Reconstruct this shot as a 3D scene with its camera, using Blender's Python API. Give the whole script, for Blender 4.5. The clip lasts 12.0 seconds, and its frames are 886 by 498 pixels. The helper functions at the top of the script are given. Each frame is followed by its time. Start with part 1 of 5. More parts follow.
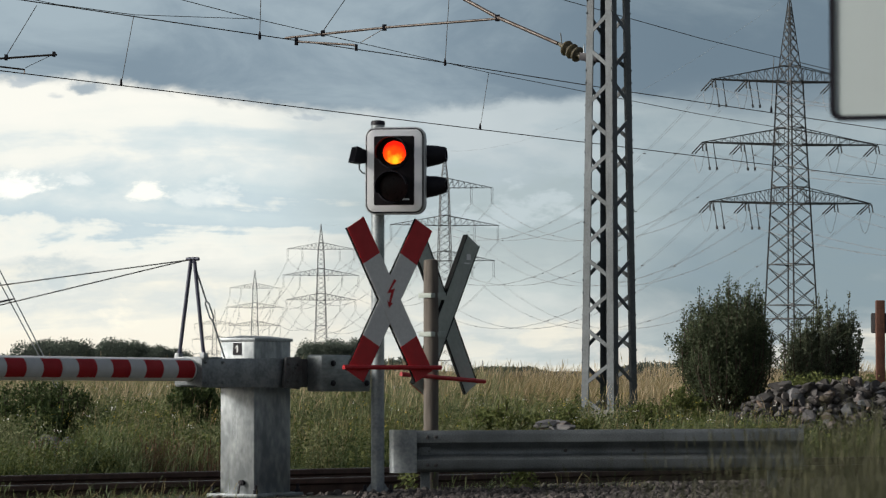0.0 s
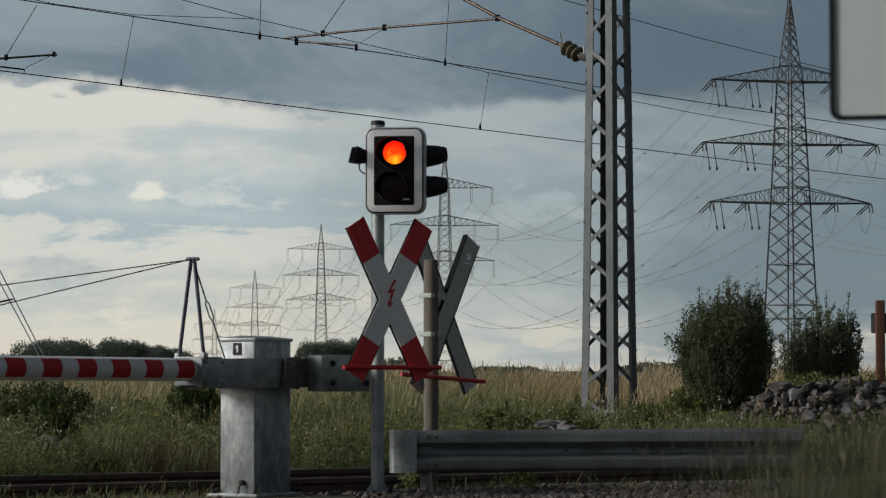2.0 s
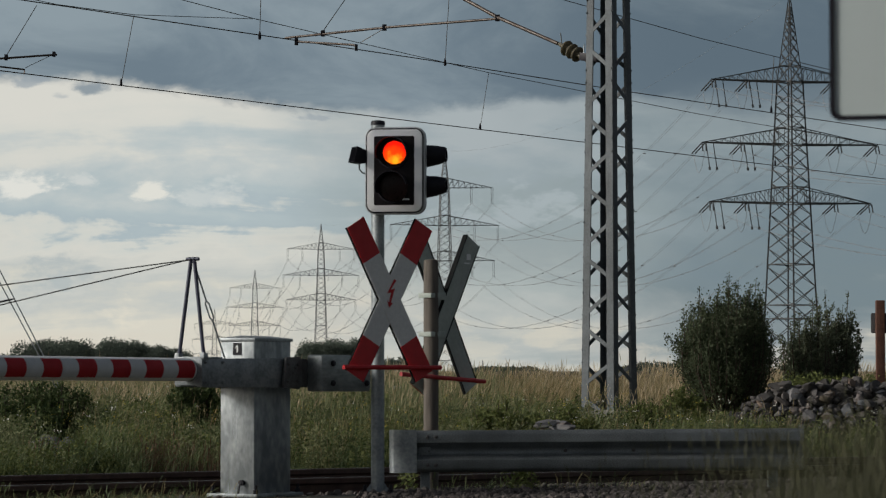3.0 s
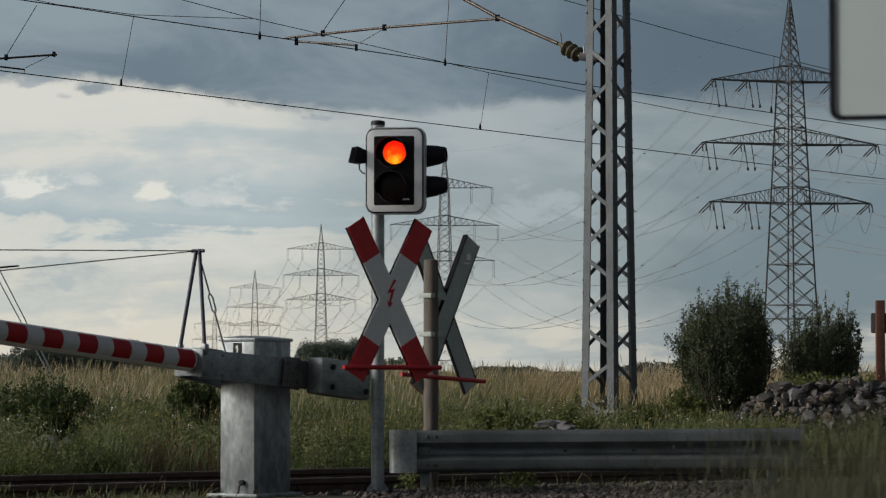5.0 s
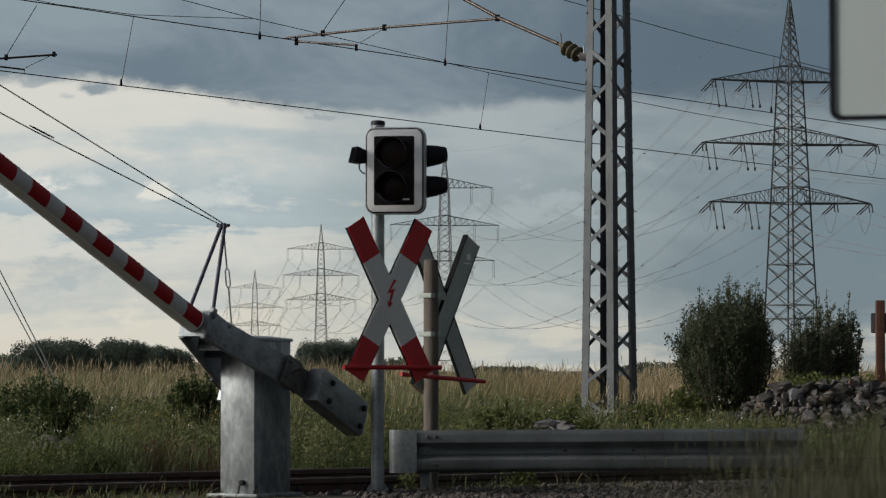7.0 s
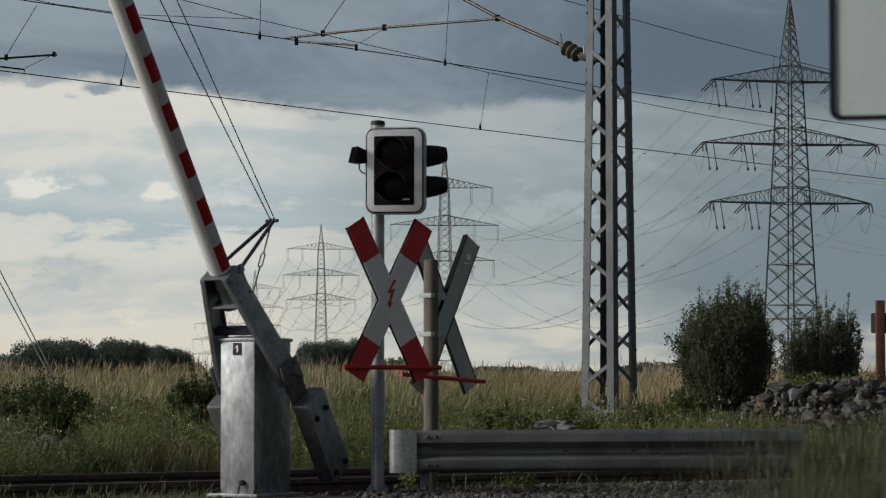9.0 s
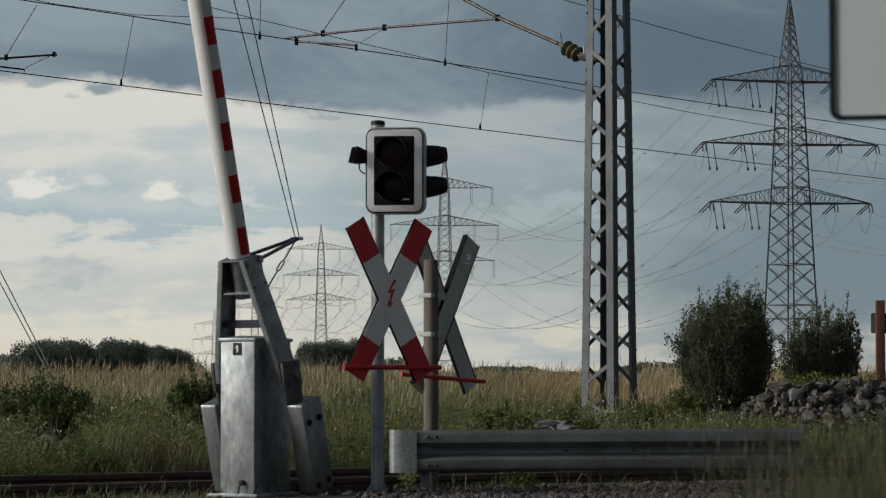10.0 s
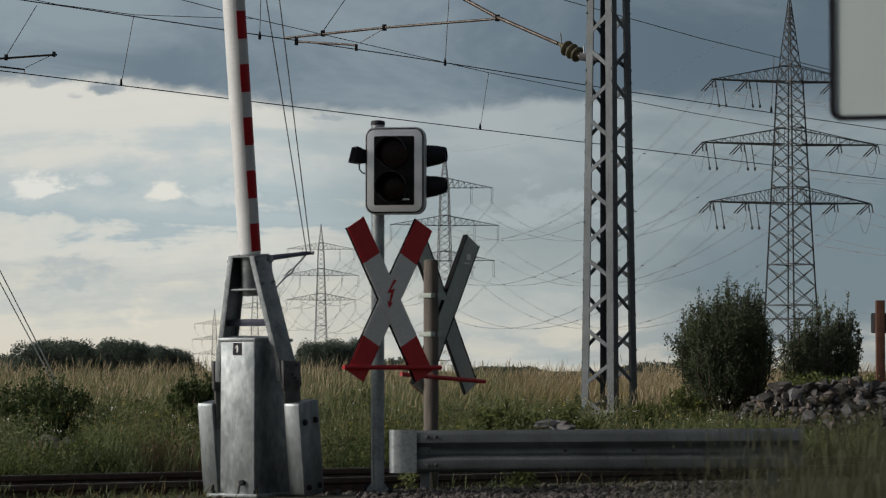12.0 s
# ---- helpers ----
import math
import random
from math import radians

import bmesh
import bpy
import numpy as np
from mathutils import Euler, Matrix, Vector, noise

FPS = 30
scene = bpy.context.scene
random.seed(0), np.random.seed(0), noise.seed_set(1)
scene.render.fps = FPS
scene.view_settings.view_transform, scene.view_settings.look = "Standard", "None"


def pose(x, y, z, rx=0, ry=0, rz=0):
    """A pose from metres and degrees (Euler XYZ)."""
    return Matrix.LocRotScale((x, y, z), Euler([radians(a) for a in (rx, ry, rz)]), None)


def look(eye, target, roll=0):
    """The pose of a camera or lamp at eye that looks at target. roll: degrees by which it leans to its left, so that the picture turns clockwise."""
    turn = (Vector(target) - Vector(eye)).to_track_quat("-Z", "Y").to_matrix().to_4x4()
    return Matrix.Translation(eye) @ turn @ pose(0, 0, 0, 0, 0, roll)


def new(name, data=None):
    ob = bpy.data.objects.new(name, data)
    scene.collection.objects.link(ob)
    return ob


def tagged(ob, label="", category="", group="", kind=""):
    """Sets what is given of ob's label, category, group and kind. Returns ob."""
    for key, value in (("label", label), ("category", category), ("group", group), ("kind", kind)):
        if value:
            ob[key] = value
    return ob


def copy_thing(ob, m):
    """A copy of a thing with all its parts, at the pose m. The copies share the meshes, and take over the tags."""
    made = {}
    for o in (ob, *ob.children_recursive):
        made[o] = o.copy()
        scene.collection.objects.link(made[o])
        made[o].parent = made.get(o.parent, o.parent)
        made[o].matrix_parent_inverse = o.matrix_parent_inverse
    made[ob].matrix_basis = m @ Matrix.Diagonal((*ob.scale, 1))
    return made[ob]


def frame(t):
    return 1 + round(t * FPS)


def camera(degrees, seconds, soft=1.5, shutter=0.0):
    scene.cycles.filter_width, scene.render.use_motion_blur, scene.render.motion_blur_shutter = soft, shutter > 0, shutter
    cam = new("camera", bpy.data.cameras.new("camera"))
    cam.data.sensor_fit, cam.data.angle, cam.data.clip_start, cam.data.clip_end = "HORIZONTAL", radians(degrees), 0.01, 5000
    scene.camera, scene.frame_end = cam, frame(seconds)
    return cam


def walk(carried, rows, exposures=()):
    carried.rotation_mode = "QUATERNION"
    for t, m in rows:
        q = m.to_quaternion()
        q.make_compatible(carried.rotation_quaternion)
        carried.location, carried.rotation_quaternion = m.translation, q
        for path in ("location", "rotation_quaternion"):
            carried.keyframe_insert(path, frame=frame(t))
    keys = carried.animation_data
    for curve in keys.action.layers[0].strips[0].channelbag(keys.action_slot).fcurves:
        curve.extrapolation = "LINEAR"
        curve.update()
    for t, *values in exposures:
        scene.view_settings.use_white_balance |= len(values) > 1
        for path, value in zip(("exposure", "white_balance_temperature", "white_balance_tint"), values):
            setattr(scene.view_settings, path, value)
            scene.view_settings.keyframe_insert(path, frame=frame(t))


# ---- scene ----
cam = camera(16.226, 12.0, soft=1.2)
cam.data.dof.use_dof = True
cam.data.dof.focus_distance = 45.0
cam.data.dof.aperture_fstop = 11.0
EYE = (0.0, 0.0, 0.75)
walk(cam, [(0.0, pose(*EYE, 92.592, 0, 0)), (12.0, pose(*EYE, 92.592, 0, 0))],
     exposures=[(0.0, 0.54), (0.2, 0.47), (0.4, 0.31), (0.7, 0.11), (1.0, 0.06), (1.5, 0.0), (12.0, 0.0)])

# ---------------------------------------------------------------- light
SUN_AZ, SUN_EL = -101.0, 24.0          # degrees from the view line, over the horizon
world = bpy.data.worlds.new("overcast_sky")
scene.world = world
world.use_nodes = True
wn, wl = world.node_tree.nodes, world.node_tree.links
sky = wn.new("ShaderNodeTexSky")
sky.sky_type = 'NISHITA'
sky.sun_disc = False
sky.sun_elevation = radians(SUN_EL)
sky.sun_rotation = radians(SUN_AZ)
sky.dust_density = 3.0
grey = wn.new("ShaderNodeHueSaturation")
grey.inputs["Saturation"].default_value = 0.45
wl.new(sky.outputs[0], grey.inputs["Color"])
wl.new(grey.outputs[0], wn["Background"].inputs[0])
wn["Background"].inputs[1].default_value = 0.046
lamp = bpy.data.lights.new("sun", 'SUN')
lamp.energy = 2.1
lamp.angle = radians(14)
lamp.color = (1.0, 0.94, 0.86)
sun = new("sun", lamp)
a, e = radians(SUN_AZ), radians(SUN_EL)
sun.matrix_world = look((math.sin(a) * math.cos(e) * 50, math.cos(a) * math.cos(e) * 50, math.sin(e) * 50), (0, 0, 0))


# ---------------------------------------------------------------- materials
def material(name, colour, rough=0.7, metal=0.0, second=None, scale=8.0, fine=60.0, amount=0.5, bump=0.0,
             vary=0.0, island=False, spec=0.5, stretch=(1, 1, 1), translucent=0.0):
    """A surface with blotches at two sizes, relief, and a random shade from piece to piece."""
    m = bpy.data.materials.new(name)
    m.use_nodes = True
    n, l = m.node_tree.nodes, m.node_tree.links
    b = n["Principled BSDF"]
    second = second or tuple(c * 0.6 for c in colour)
    co = n.new("ShaderNodeTexCoord")
    mp = n.new("ShaderNodeMapping")
    mp.inputs["Scale"].default_value = stretch
    l.new(co.outputs["Object"], mp.inputs[0])
    big, small = n.new("ShaderNodeTexNoise"), n.new("ShaderNodeTexNoise")
    for t, s in ((big, scale), (small, fine)):
        t.inputs["Scale"].default_value = s
        t.inputs["Detail"].default_value = 5.0
        l.new(mp.outputs[0], t.inputs["Vector"])
    both = n.new("ShaderNodeMath")
    both.operation = 'MULTIPLY_ADD'
    both.inputs[1].default_value = 0.55
    l.new(big.outputs[0], both.inputs[0])
    part_fine = n.new("ShaderNodeMath")
    part_fine.operation = 'MULTIPLY'
    part_fine.inputs[1].default_value = 0.45
    l.new(small.outputs[0], part_fine.inputs[0])
    l.new(part_fine.outputs[0], both.inputs[2])
    ramp = n.new("ShaderNodeMapRange")
    ramp.inputs[1].default_value, ramp.inputs[2].default_value = 0.38, 0.62
    ramp.inputs[4].default_value = amount * 2
    l.new(both.outputs[0], ramp.inputs[0])
    mix = n.new("ShaderNodeMix")
    mix.data_type = 'RGBA'
    mix.inputs[6].default_value = (*colour, 1)
    mix.inputs[7].default_value = (*second, 1)
    l.new(ramp.outputs[0], mix.inputs[0])
    out = mix.outputs[2]
    if vary:
        src = n.new("ShaderNodeNewGeometry").outputs["Random Per Island"] if island else n.new("ShaderNodeObjectInfo").outputs["Random"]
        hs = n.new("ShaderNodeHueSaturation")
        mr = n.new("ShaderNodeMapRange")
        mr.inputs[3].default_value, mr.inputs[4].default_value = 1 - vary, 1 + vary
        l.new(src, mr.inputs[0])
        l.new(mr.outputs[0], hs.inputs["Value"])
        mh = n.new("ShaderNodeMapRange")
        mh.inputs[3].default_value, mh.inputs[4].default_value = 0.5 + vary * 0.06, 0.5 - vary * 0.06
        l.new(src, mh.inputs[0])
        l.new(mh.outputs[0], hs.inputs["Hue"])
        l.new(out, hs.inputs["Color"])
        out = hs.outputs[0]
    l.new(out, b.inputs["Base Color"])
    b.inputs["Metallic"].default_value = metal
    b.inputs["Specular IOR Level"].default_value = spec
    rr = n.new("ShaderNodeMapRange")
    rr.inputs[3].default_value, rr.inputs[4].default_value = max(0.02, rough - 0.12), min(1.0, rough + 0.12)
    l.new(big.outputs[0], rr.inputs[0])
    l.new(rr.outputs[0], b.inputs["Roughness"])
    if bump:
        bp = n.new("ShaderNodeBump")
        bp.inputs["Strength"].default_value = bump
        bp.inputs["Distance"].default_value = 0.01
        l.new(both.outputs[0], bp.inputs["Height"])
        l.new(bp.outputs[0], b.inputs["Normal"])
    if translucent:
        tr = n.new("ShaderNodeBsdfTranslucent")
        l.new(out, tr.inputs[0])
        ms = n.new("ShaderNodeMixShader")
        ms.inputs[0].default_value = translucent
        l.new(b.outputs[0], ms.inputs[1])
        l.new(tr.outputs[0], ms.inputs[2])
        l.new(ms.outputs[0], n["Material Output"].inputs[0])
    return m


ZINC = material("galvanised_steel", (0.37, 0.405, 0.42), 0.48, 0.75, (0.2, 0.225, 0.24), 8, 26, 0.6, 0.06, stretch=(1, 1, 0.5))
ZINC_BOX = material("dull_zinc_box", (0.27, 0.3, 0.312), 0.45, 0.75, (0.165, 0.188, 0.2), 14, 50, 0.5, 0.1, stretch=(0.35, 1, 1))
ZINC_YOKE = material("dark_weathered_zinc", (0.29, 0.32, 0.335), 0.5, 0.65, (0.16, 0.18, 0.195), 7, 45, 0.5, 0.12)
ZINC_DULL = material("weathered_zinc", (0.38, 0.42, 0.44), 0.5, 0.65, (0.22, 0.25, 0.27), 7, 45, 0.5, 0.12)
BEAM = material("guard_rail_zinc", (0.245, 0.272, 0.282), 0.5, 0.5, (0.13, 0.147, 0.153), 3, 90, 0.6, 0.15, stretch=(1, 1, 2))
STEEL_BLUE = material("painted_steel_rod", (0.07, 0.08, 0.12), 0.5, 0.3, (0.05, 0.05, 0.08), 20, 80, 0.4)
WHITE = material("white_paint", (0.88, 0.9, 0.91), 0.4, 0, (0.72, 0.74, 0.74), 4, 50, 0.35)
SHEET_WHITE = material("grey_reflective_sheet", (0.58, 0.60, 0.61), 0.5, 0, (0.5, 0.52, 0.53), 15, 200, 0.4)
RED = material("red_reflective_sheet", (0.55, 0.015, 0.023), 0.45, 0, (0.43, 0.012, 0.018), 15, 200, 0.4)
BAND_RED = material("red_boom_sheet", (0.40, 0.011, 0.018), 0.6, 0, (0.32, 0.009, 0.014), 15, 200, 0.4, spec=0.25)
RED_PAINT = material("red_plastic", (0.5, 0.012, 0.02), 0.45, 0, (0.36, 0.01, 0.015), 10, 80, 0.3)
SIGN_FACE = material("grey_sign_face", (0.8, 0.82, 0.82), 0.4, 0, (0.66, 0.685, 0.685), 3, 40, 0.45)
PLATE = material("pale_sign_plate", (0.56, 0.645, 0.655), 0.45, 0, (0.52, 0.60, 0.61), 1.5, 10, 0.3)
EDGE_TRIM = material("dark_edge_trim", (0.010, 0.011, 0.012), 0.8, 0, (0.018, 0.02, 0.02), 6, 50, 0.4, spec=0.05)
SIGN_BACK = material("grey_green_sign_back", (0.45, 0.51, 0.475), 0.6, 0.1, (0.34, 0.39, 0.36), 4, 40, 0.45, 0.1)
BLACK = material("black_plastic", (0.011, 0.011, 0.017), 0.5, 0, (0.017, 0.017, 0.025), 12, 90, 0.4, spec=0.25)
BLACK_GLOSS = material("black_front_plate", (0.009, 0.008, 0.010), 0.35, 0, (0.013, 0.011, 0.013), 8, 90, 0.4, spec=0.12)
DARK_LENS = material("unlit_lens", (0.010, 0.005, 0.005), 0.3, 0, (0.02, 0.006, 0.006), 25, 140, 0.4, spec=0.2)
MAST = material("grey_mast_paint", (0.12, 0.142, 0.158), 0.6, 0.2, (0.075, 0.088, 0.096), 2.5, 35, 0.5, 0.1)
# lighter copy of the pylon steel, with distance haze put into its colour
PYLON_HAZED = material("hazed_pylon_steel", (0.19, 0.2, 0.205), 0.65, 0.2, (0.15, 0.16, 0.165), 0.3, 4, 0.4)
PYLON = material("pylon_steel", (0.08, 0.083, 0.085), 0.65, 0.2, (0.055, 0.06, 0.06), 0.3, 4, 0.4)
WIRE = material("dark_wire", (0.06, 0.055, 0.05), 0.5, 0.5, (0.09, 0.07, 0.05), 3, 30, 0.4)
FAR_WIRE = material("aluminium_conductor", (0.32, 0.33, 0.34), 0.6, 0.2, (0.2, 0.21, 0.22), 0.2, 2, 0.4)
TUBE = material("cantilever_tube", (0.13, 0.115, 0.105), 0.5, 0.4, (0.08, 0.06, 0.05), 6, 50, 0.5)
PORCELAIN = material("brown_porcelain", (0.17, 0.16, 0.115), 0.2, 0, (0.1, 0.08, 0.05), 8, 60, 0.4)
RUST = material("rusty_rail", (0.078, 0.047, 0.037), 0.75, 0.1, (0.042, 0.027, 0.022), 9, 90, 0.5, 0.3)
RAIL_TOP = material("worn_rail_head", (0.22, 0.2, 0.19), 0.4, 0.8, (0.12, 0.09, 0.08), 6, 60, 0.5)
SLEEPER = material("tarred_sleeper", (0.06, 0.045, 0.035), 0.85, 0, (0.03, 0.025, 0.02), 5, 60, 0.5, 0.4, vary=0.3)
HUB = material("dark_hub_steel", (0.13, 0.135, 0.14), 0.6, 0.3, (0.07, 0.065, 0.065), 9, 60, 0.5, 0.2)
STONE_TAN = material("tan_stone", (0.165, 0.134, 0.1), 0.9, 0, (0.12, 0.095, 0.07), 3, 30, 0.5, 0.6, vary=0.5)
STONE_BLUE = material("slate_grey_stone", (0.105, 0.112, 0.122), 0.85, 0, (0.075, 0.078, 0.088), 3, 30, 0.5, 0.6, vary=0.6)
PALE_STONE = material("pale_grey_stone", (0.19, 0.19, 0.195), 0.85, 0, (0.11, 0.108, 0.108), 3, 30, 0.5, 0.5, vary=0.3)
STONE = material("rubble_stone", (0.12, 0.118, 0.118), 0.9, 0, (0.095, 0.082, 0.068), 1.6, 30, 0.5, 0.6, vary=0.85)
RUBBLE = material("rubble_fill", (0.088, 0.086, 0.085), 0.9, 0, (0.06, 0.055, 0.052), 7, 50, 0.5, 0.6, vary=0.5, island=True)
GRAVEL = material("track_ballast", (0.11, 0.098, 0.093), 0.9, 0, (0.05, 0.045, 0.042), 20, 120, 0.5, 0.5, vary=0.45, island=True)
CONCRETE = material("grey_concrete", (0.3, 0.3, 0.28), 0.9, 0, (0.18, 0.18, 0.16), 5, 60, 0.5, 0.5)
POST_WOOD = material("weathered_post", (0.17, 0.15, 0.13), 0.85, 0, (0.09, 0.08, 0.07), 5, 50, 0.5, 0.4, stretch=(1, 1, 0.12))
BROWN = material("rust_brown_post", (0.15, 0.065, 0.04), 0.7, 0.1, (0.09, 0.04, 0.028), 6, 50, 0.5, 0.2)
SOIL = material("soil_and_litter", (0.04, 0.036, 0.022), 0.95, 0, (0.065, 0.056, 0.032), 0.8, 14, 0.5, 0.6)
GRASS = material("green_grass", (0.185, 0.24, 0.088), 0.6, 0, (0.07, 0.108, 0.044), 0.9, 4, 0.5, 0, vary=0.4, island=True, translucent=0.3)
SHELL = material("silvery_shell_paint", (0.5, 0.52, 0.54), 0.4, 0.3, (0.42, 0.44, 0.46), 5, 60, 0.3)
FRAME = material("silvery_frame_paint", (0.93, 0.955, 0.98), 0.35, 0.5, (0.86, 0.89, 0.92), 4, 60, 0.3)
PALE_WEED = material("pale_weed_leaves", (0.24, 0.26, 0.14), 0.75, 0, (0.15, 0.175, 0.08), 1.0, 8, 0.5, 0, vary=0.3, island=True, spec=0.2, translucent=0.3)
RUST_WEED = material("rust_brown_stalks", (0.15, 0.09, 0.05), 0.75, 0, (0.1, 0.065, 0.035), 1.5, 8, 0.5, 0, vary=0.4, island=True, translucent=0.2)
NEAR_GRASS = material("dim_roadside_grass", (0.088, 0.092, 0.045), 0.7, 0, (0.06, 0.064, 0.032), 1.5, 8, 0.5, 0, vary=0.35, island=True, translucent=0.3)
PLUME = material("pale_seed_heads", (0.60, 0.50, 0.33), 0.8, 0, (0.45, 0.37, 0.23), 0.8, 6, 0.5, 0, vary=0.25, island=True, translucent=0.4)
DRY = material("dry_grass", (0.40, 0.315, 0.16), 0.7, 0, (0.22, 0.195, 0.09), 0.4, 4, 0.5, 0, vary=0.35, island=True, translucent=0.35)
WEED = material("weed_leaves", (0.19, 0.22, 0.08), 0.75, 0, (0.12, 0.15, 0.05), 0.7, 6, 0.5, 0, vary=0.3, island=True, spec=0.2, translucent=0.25)
BRAMBLE = material("bramble_leaves", (0.09, 0.125, 0.048), 0.65, 0, (0.055, 0.085, 0.03), 1.5, 8, 0.5, 0, vary=0.4, spec=0.25, island=True, translucent=0.25)
LEAF = material("dark_shrub_leaves", (0.085, 0.108, 0.063), 0.65, 0, (0.1, 0.125, 0.072), 1.5, 8, 0.5, 0, vary=0.35, island=True, spec=0.15, translucent=0.25)
GREY_LEAF = material("grey_green_shrub_leaves", (0.15, 0.175, 0.115), 0.65, 0, (0.11, 0.135, 0.085), 1.5, 8, 0.5, 0, vary=0.35, island=True, spec=0.2, translucent=0.3)
# leaf colour lightened and turned bluish to paint in the haze of distance
FAR_LEAF = material("hazed_distant_foliage", (0.095, 0.125, 0.1), 0.8, 0, (0.12, 0.15, 0.12), 0.05, 0.4, 0.5, 0, vary=0.3, island=True, translucent=0.35)
BARK = material("shrub_bark", (0.09, 0.07, 0.05), 0.9, 0, (0.05, 0.04, 0.03), 6, 50, 0.5, 0.4)
YELLOW = material("yellow_petals", (0.55, 0.45, 0.05), 0.6, 0, (0.4, 0.33, 0.04), 5, 40, 0.4, island=True, vary=0.2)
PETAL = material("white_petals", (0.72, 0.72, 0.66), 0.6, 0, (0.6, 0.6, 0.52), 5, 40, 0.4, island=True, vary=0.15)


def lit_lens():
    m = bpy.data.materials.new("lit_red_lens")
    m.use_nodes = True
    n, l = m.node_tree.nodes, m.node_tree.links
    co = n.new("ShaderNodeTexCoord")
    sep = n.new("ShaderNodeSeparateXYZ")
    l.new(co.outputs["Object"], sep.inputs[0])
    wob = n.new("ShaderNodeTexNoise")
    wob.inputs["Scale"].default_value = 17.0
    l.new(co.outputs["Object"], wob.inputs["Vector"])
    add = n.new("ShaderNodeMath")
    add.operation = 'MULTIPLY_ADD'
    add.inputs[1].default_value = 0.14
    l.new(wob.outputs[0], add.inputs[0])
    l.new(sep.outputs[2], add.inputs[2])
    rim = n.new("ShaderNodeVectorMath")
    rim.operation = 'LENGTH'
    l.new(co.outputs["Object"], rim.inputs[0])
    curve = n.new("ShaderNodeMath")
    curve.operation = 'POWER'
    curve.inputs[1].default_value = 3.0
    l.new(rim.outputs["Value"], curve.inputs[0])
    edge = n.new("ShaderNodeMath")
    edge.operation = 'MULTIPLY_ADD'
    edge.inputs[1].default_value = 110.0
    l.new(curve.outputs[0], edge.inputs[0])
    l.new(add.outputs[0], edge.inputs[2])
    mr = n.new("ShaderNodeMapRange")
    mr.inputs[1].default_value, mr.inputs[2].default_value = -0.01, 0.15
    l.new(edge.outputs[0], mr.inputs[0])
    cr = n.new("ShaderNodeValToRGB")
    cr.color_ramp.elements[0].position = 0.2
    cr.color_ramp.elements[0].color = (1.0, 0.44, 0.015, 1)
    cr.color_ramp.elements[1].color = (0.9, 0.012, 0.004, 1)
    mid = cr.color_ramp.elements.new(0.55)
    mid.color = (1.0, 0.06, 0.004, 1)
    l.new(mr.outputs[0], cr.inputs[0])
    em = n.new("ShaderNodeEmission")
    em.inputs[1].default_value = 1.15
    l.new(cr.outputs[0], em.inputs[0])
    l.new(em.outputs[0], n["Material Output"].inputs[0])
    return m


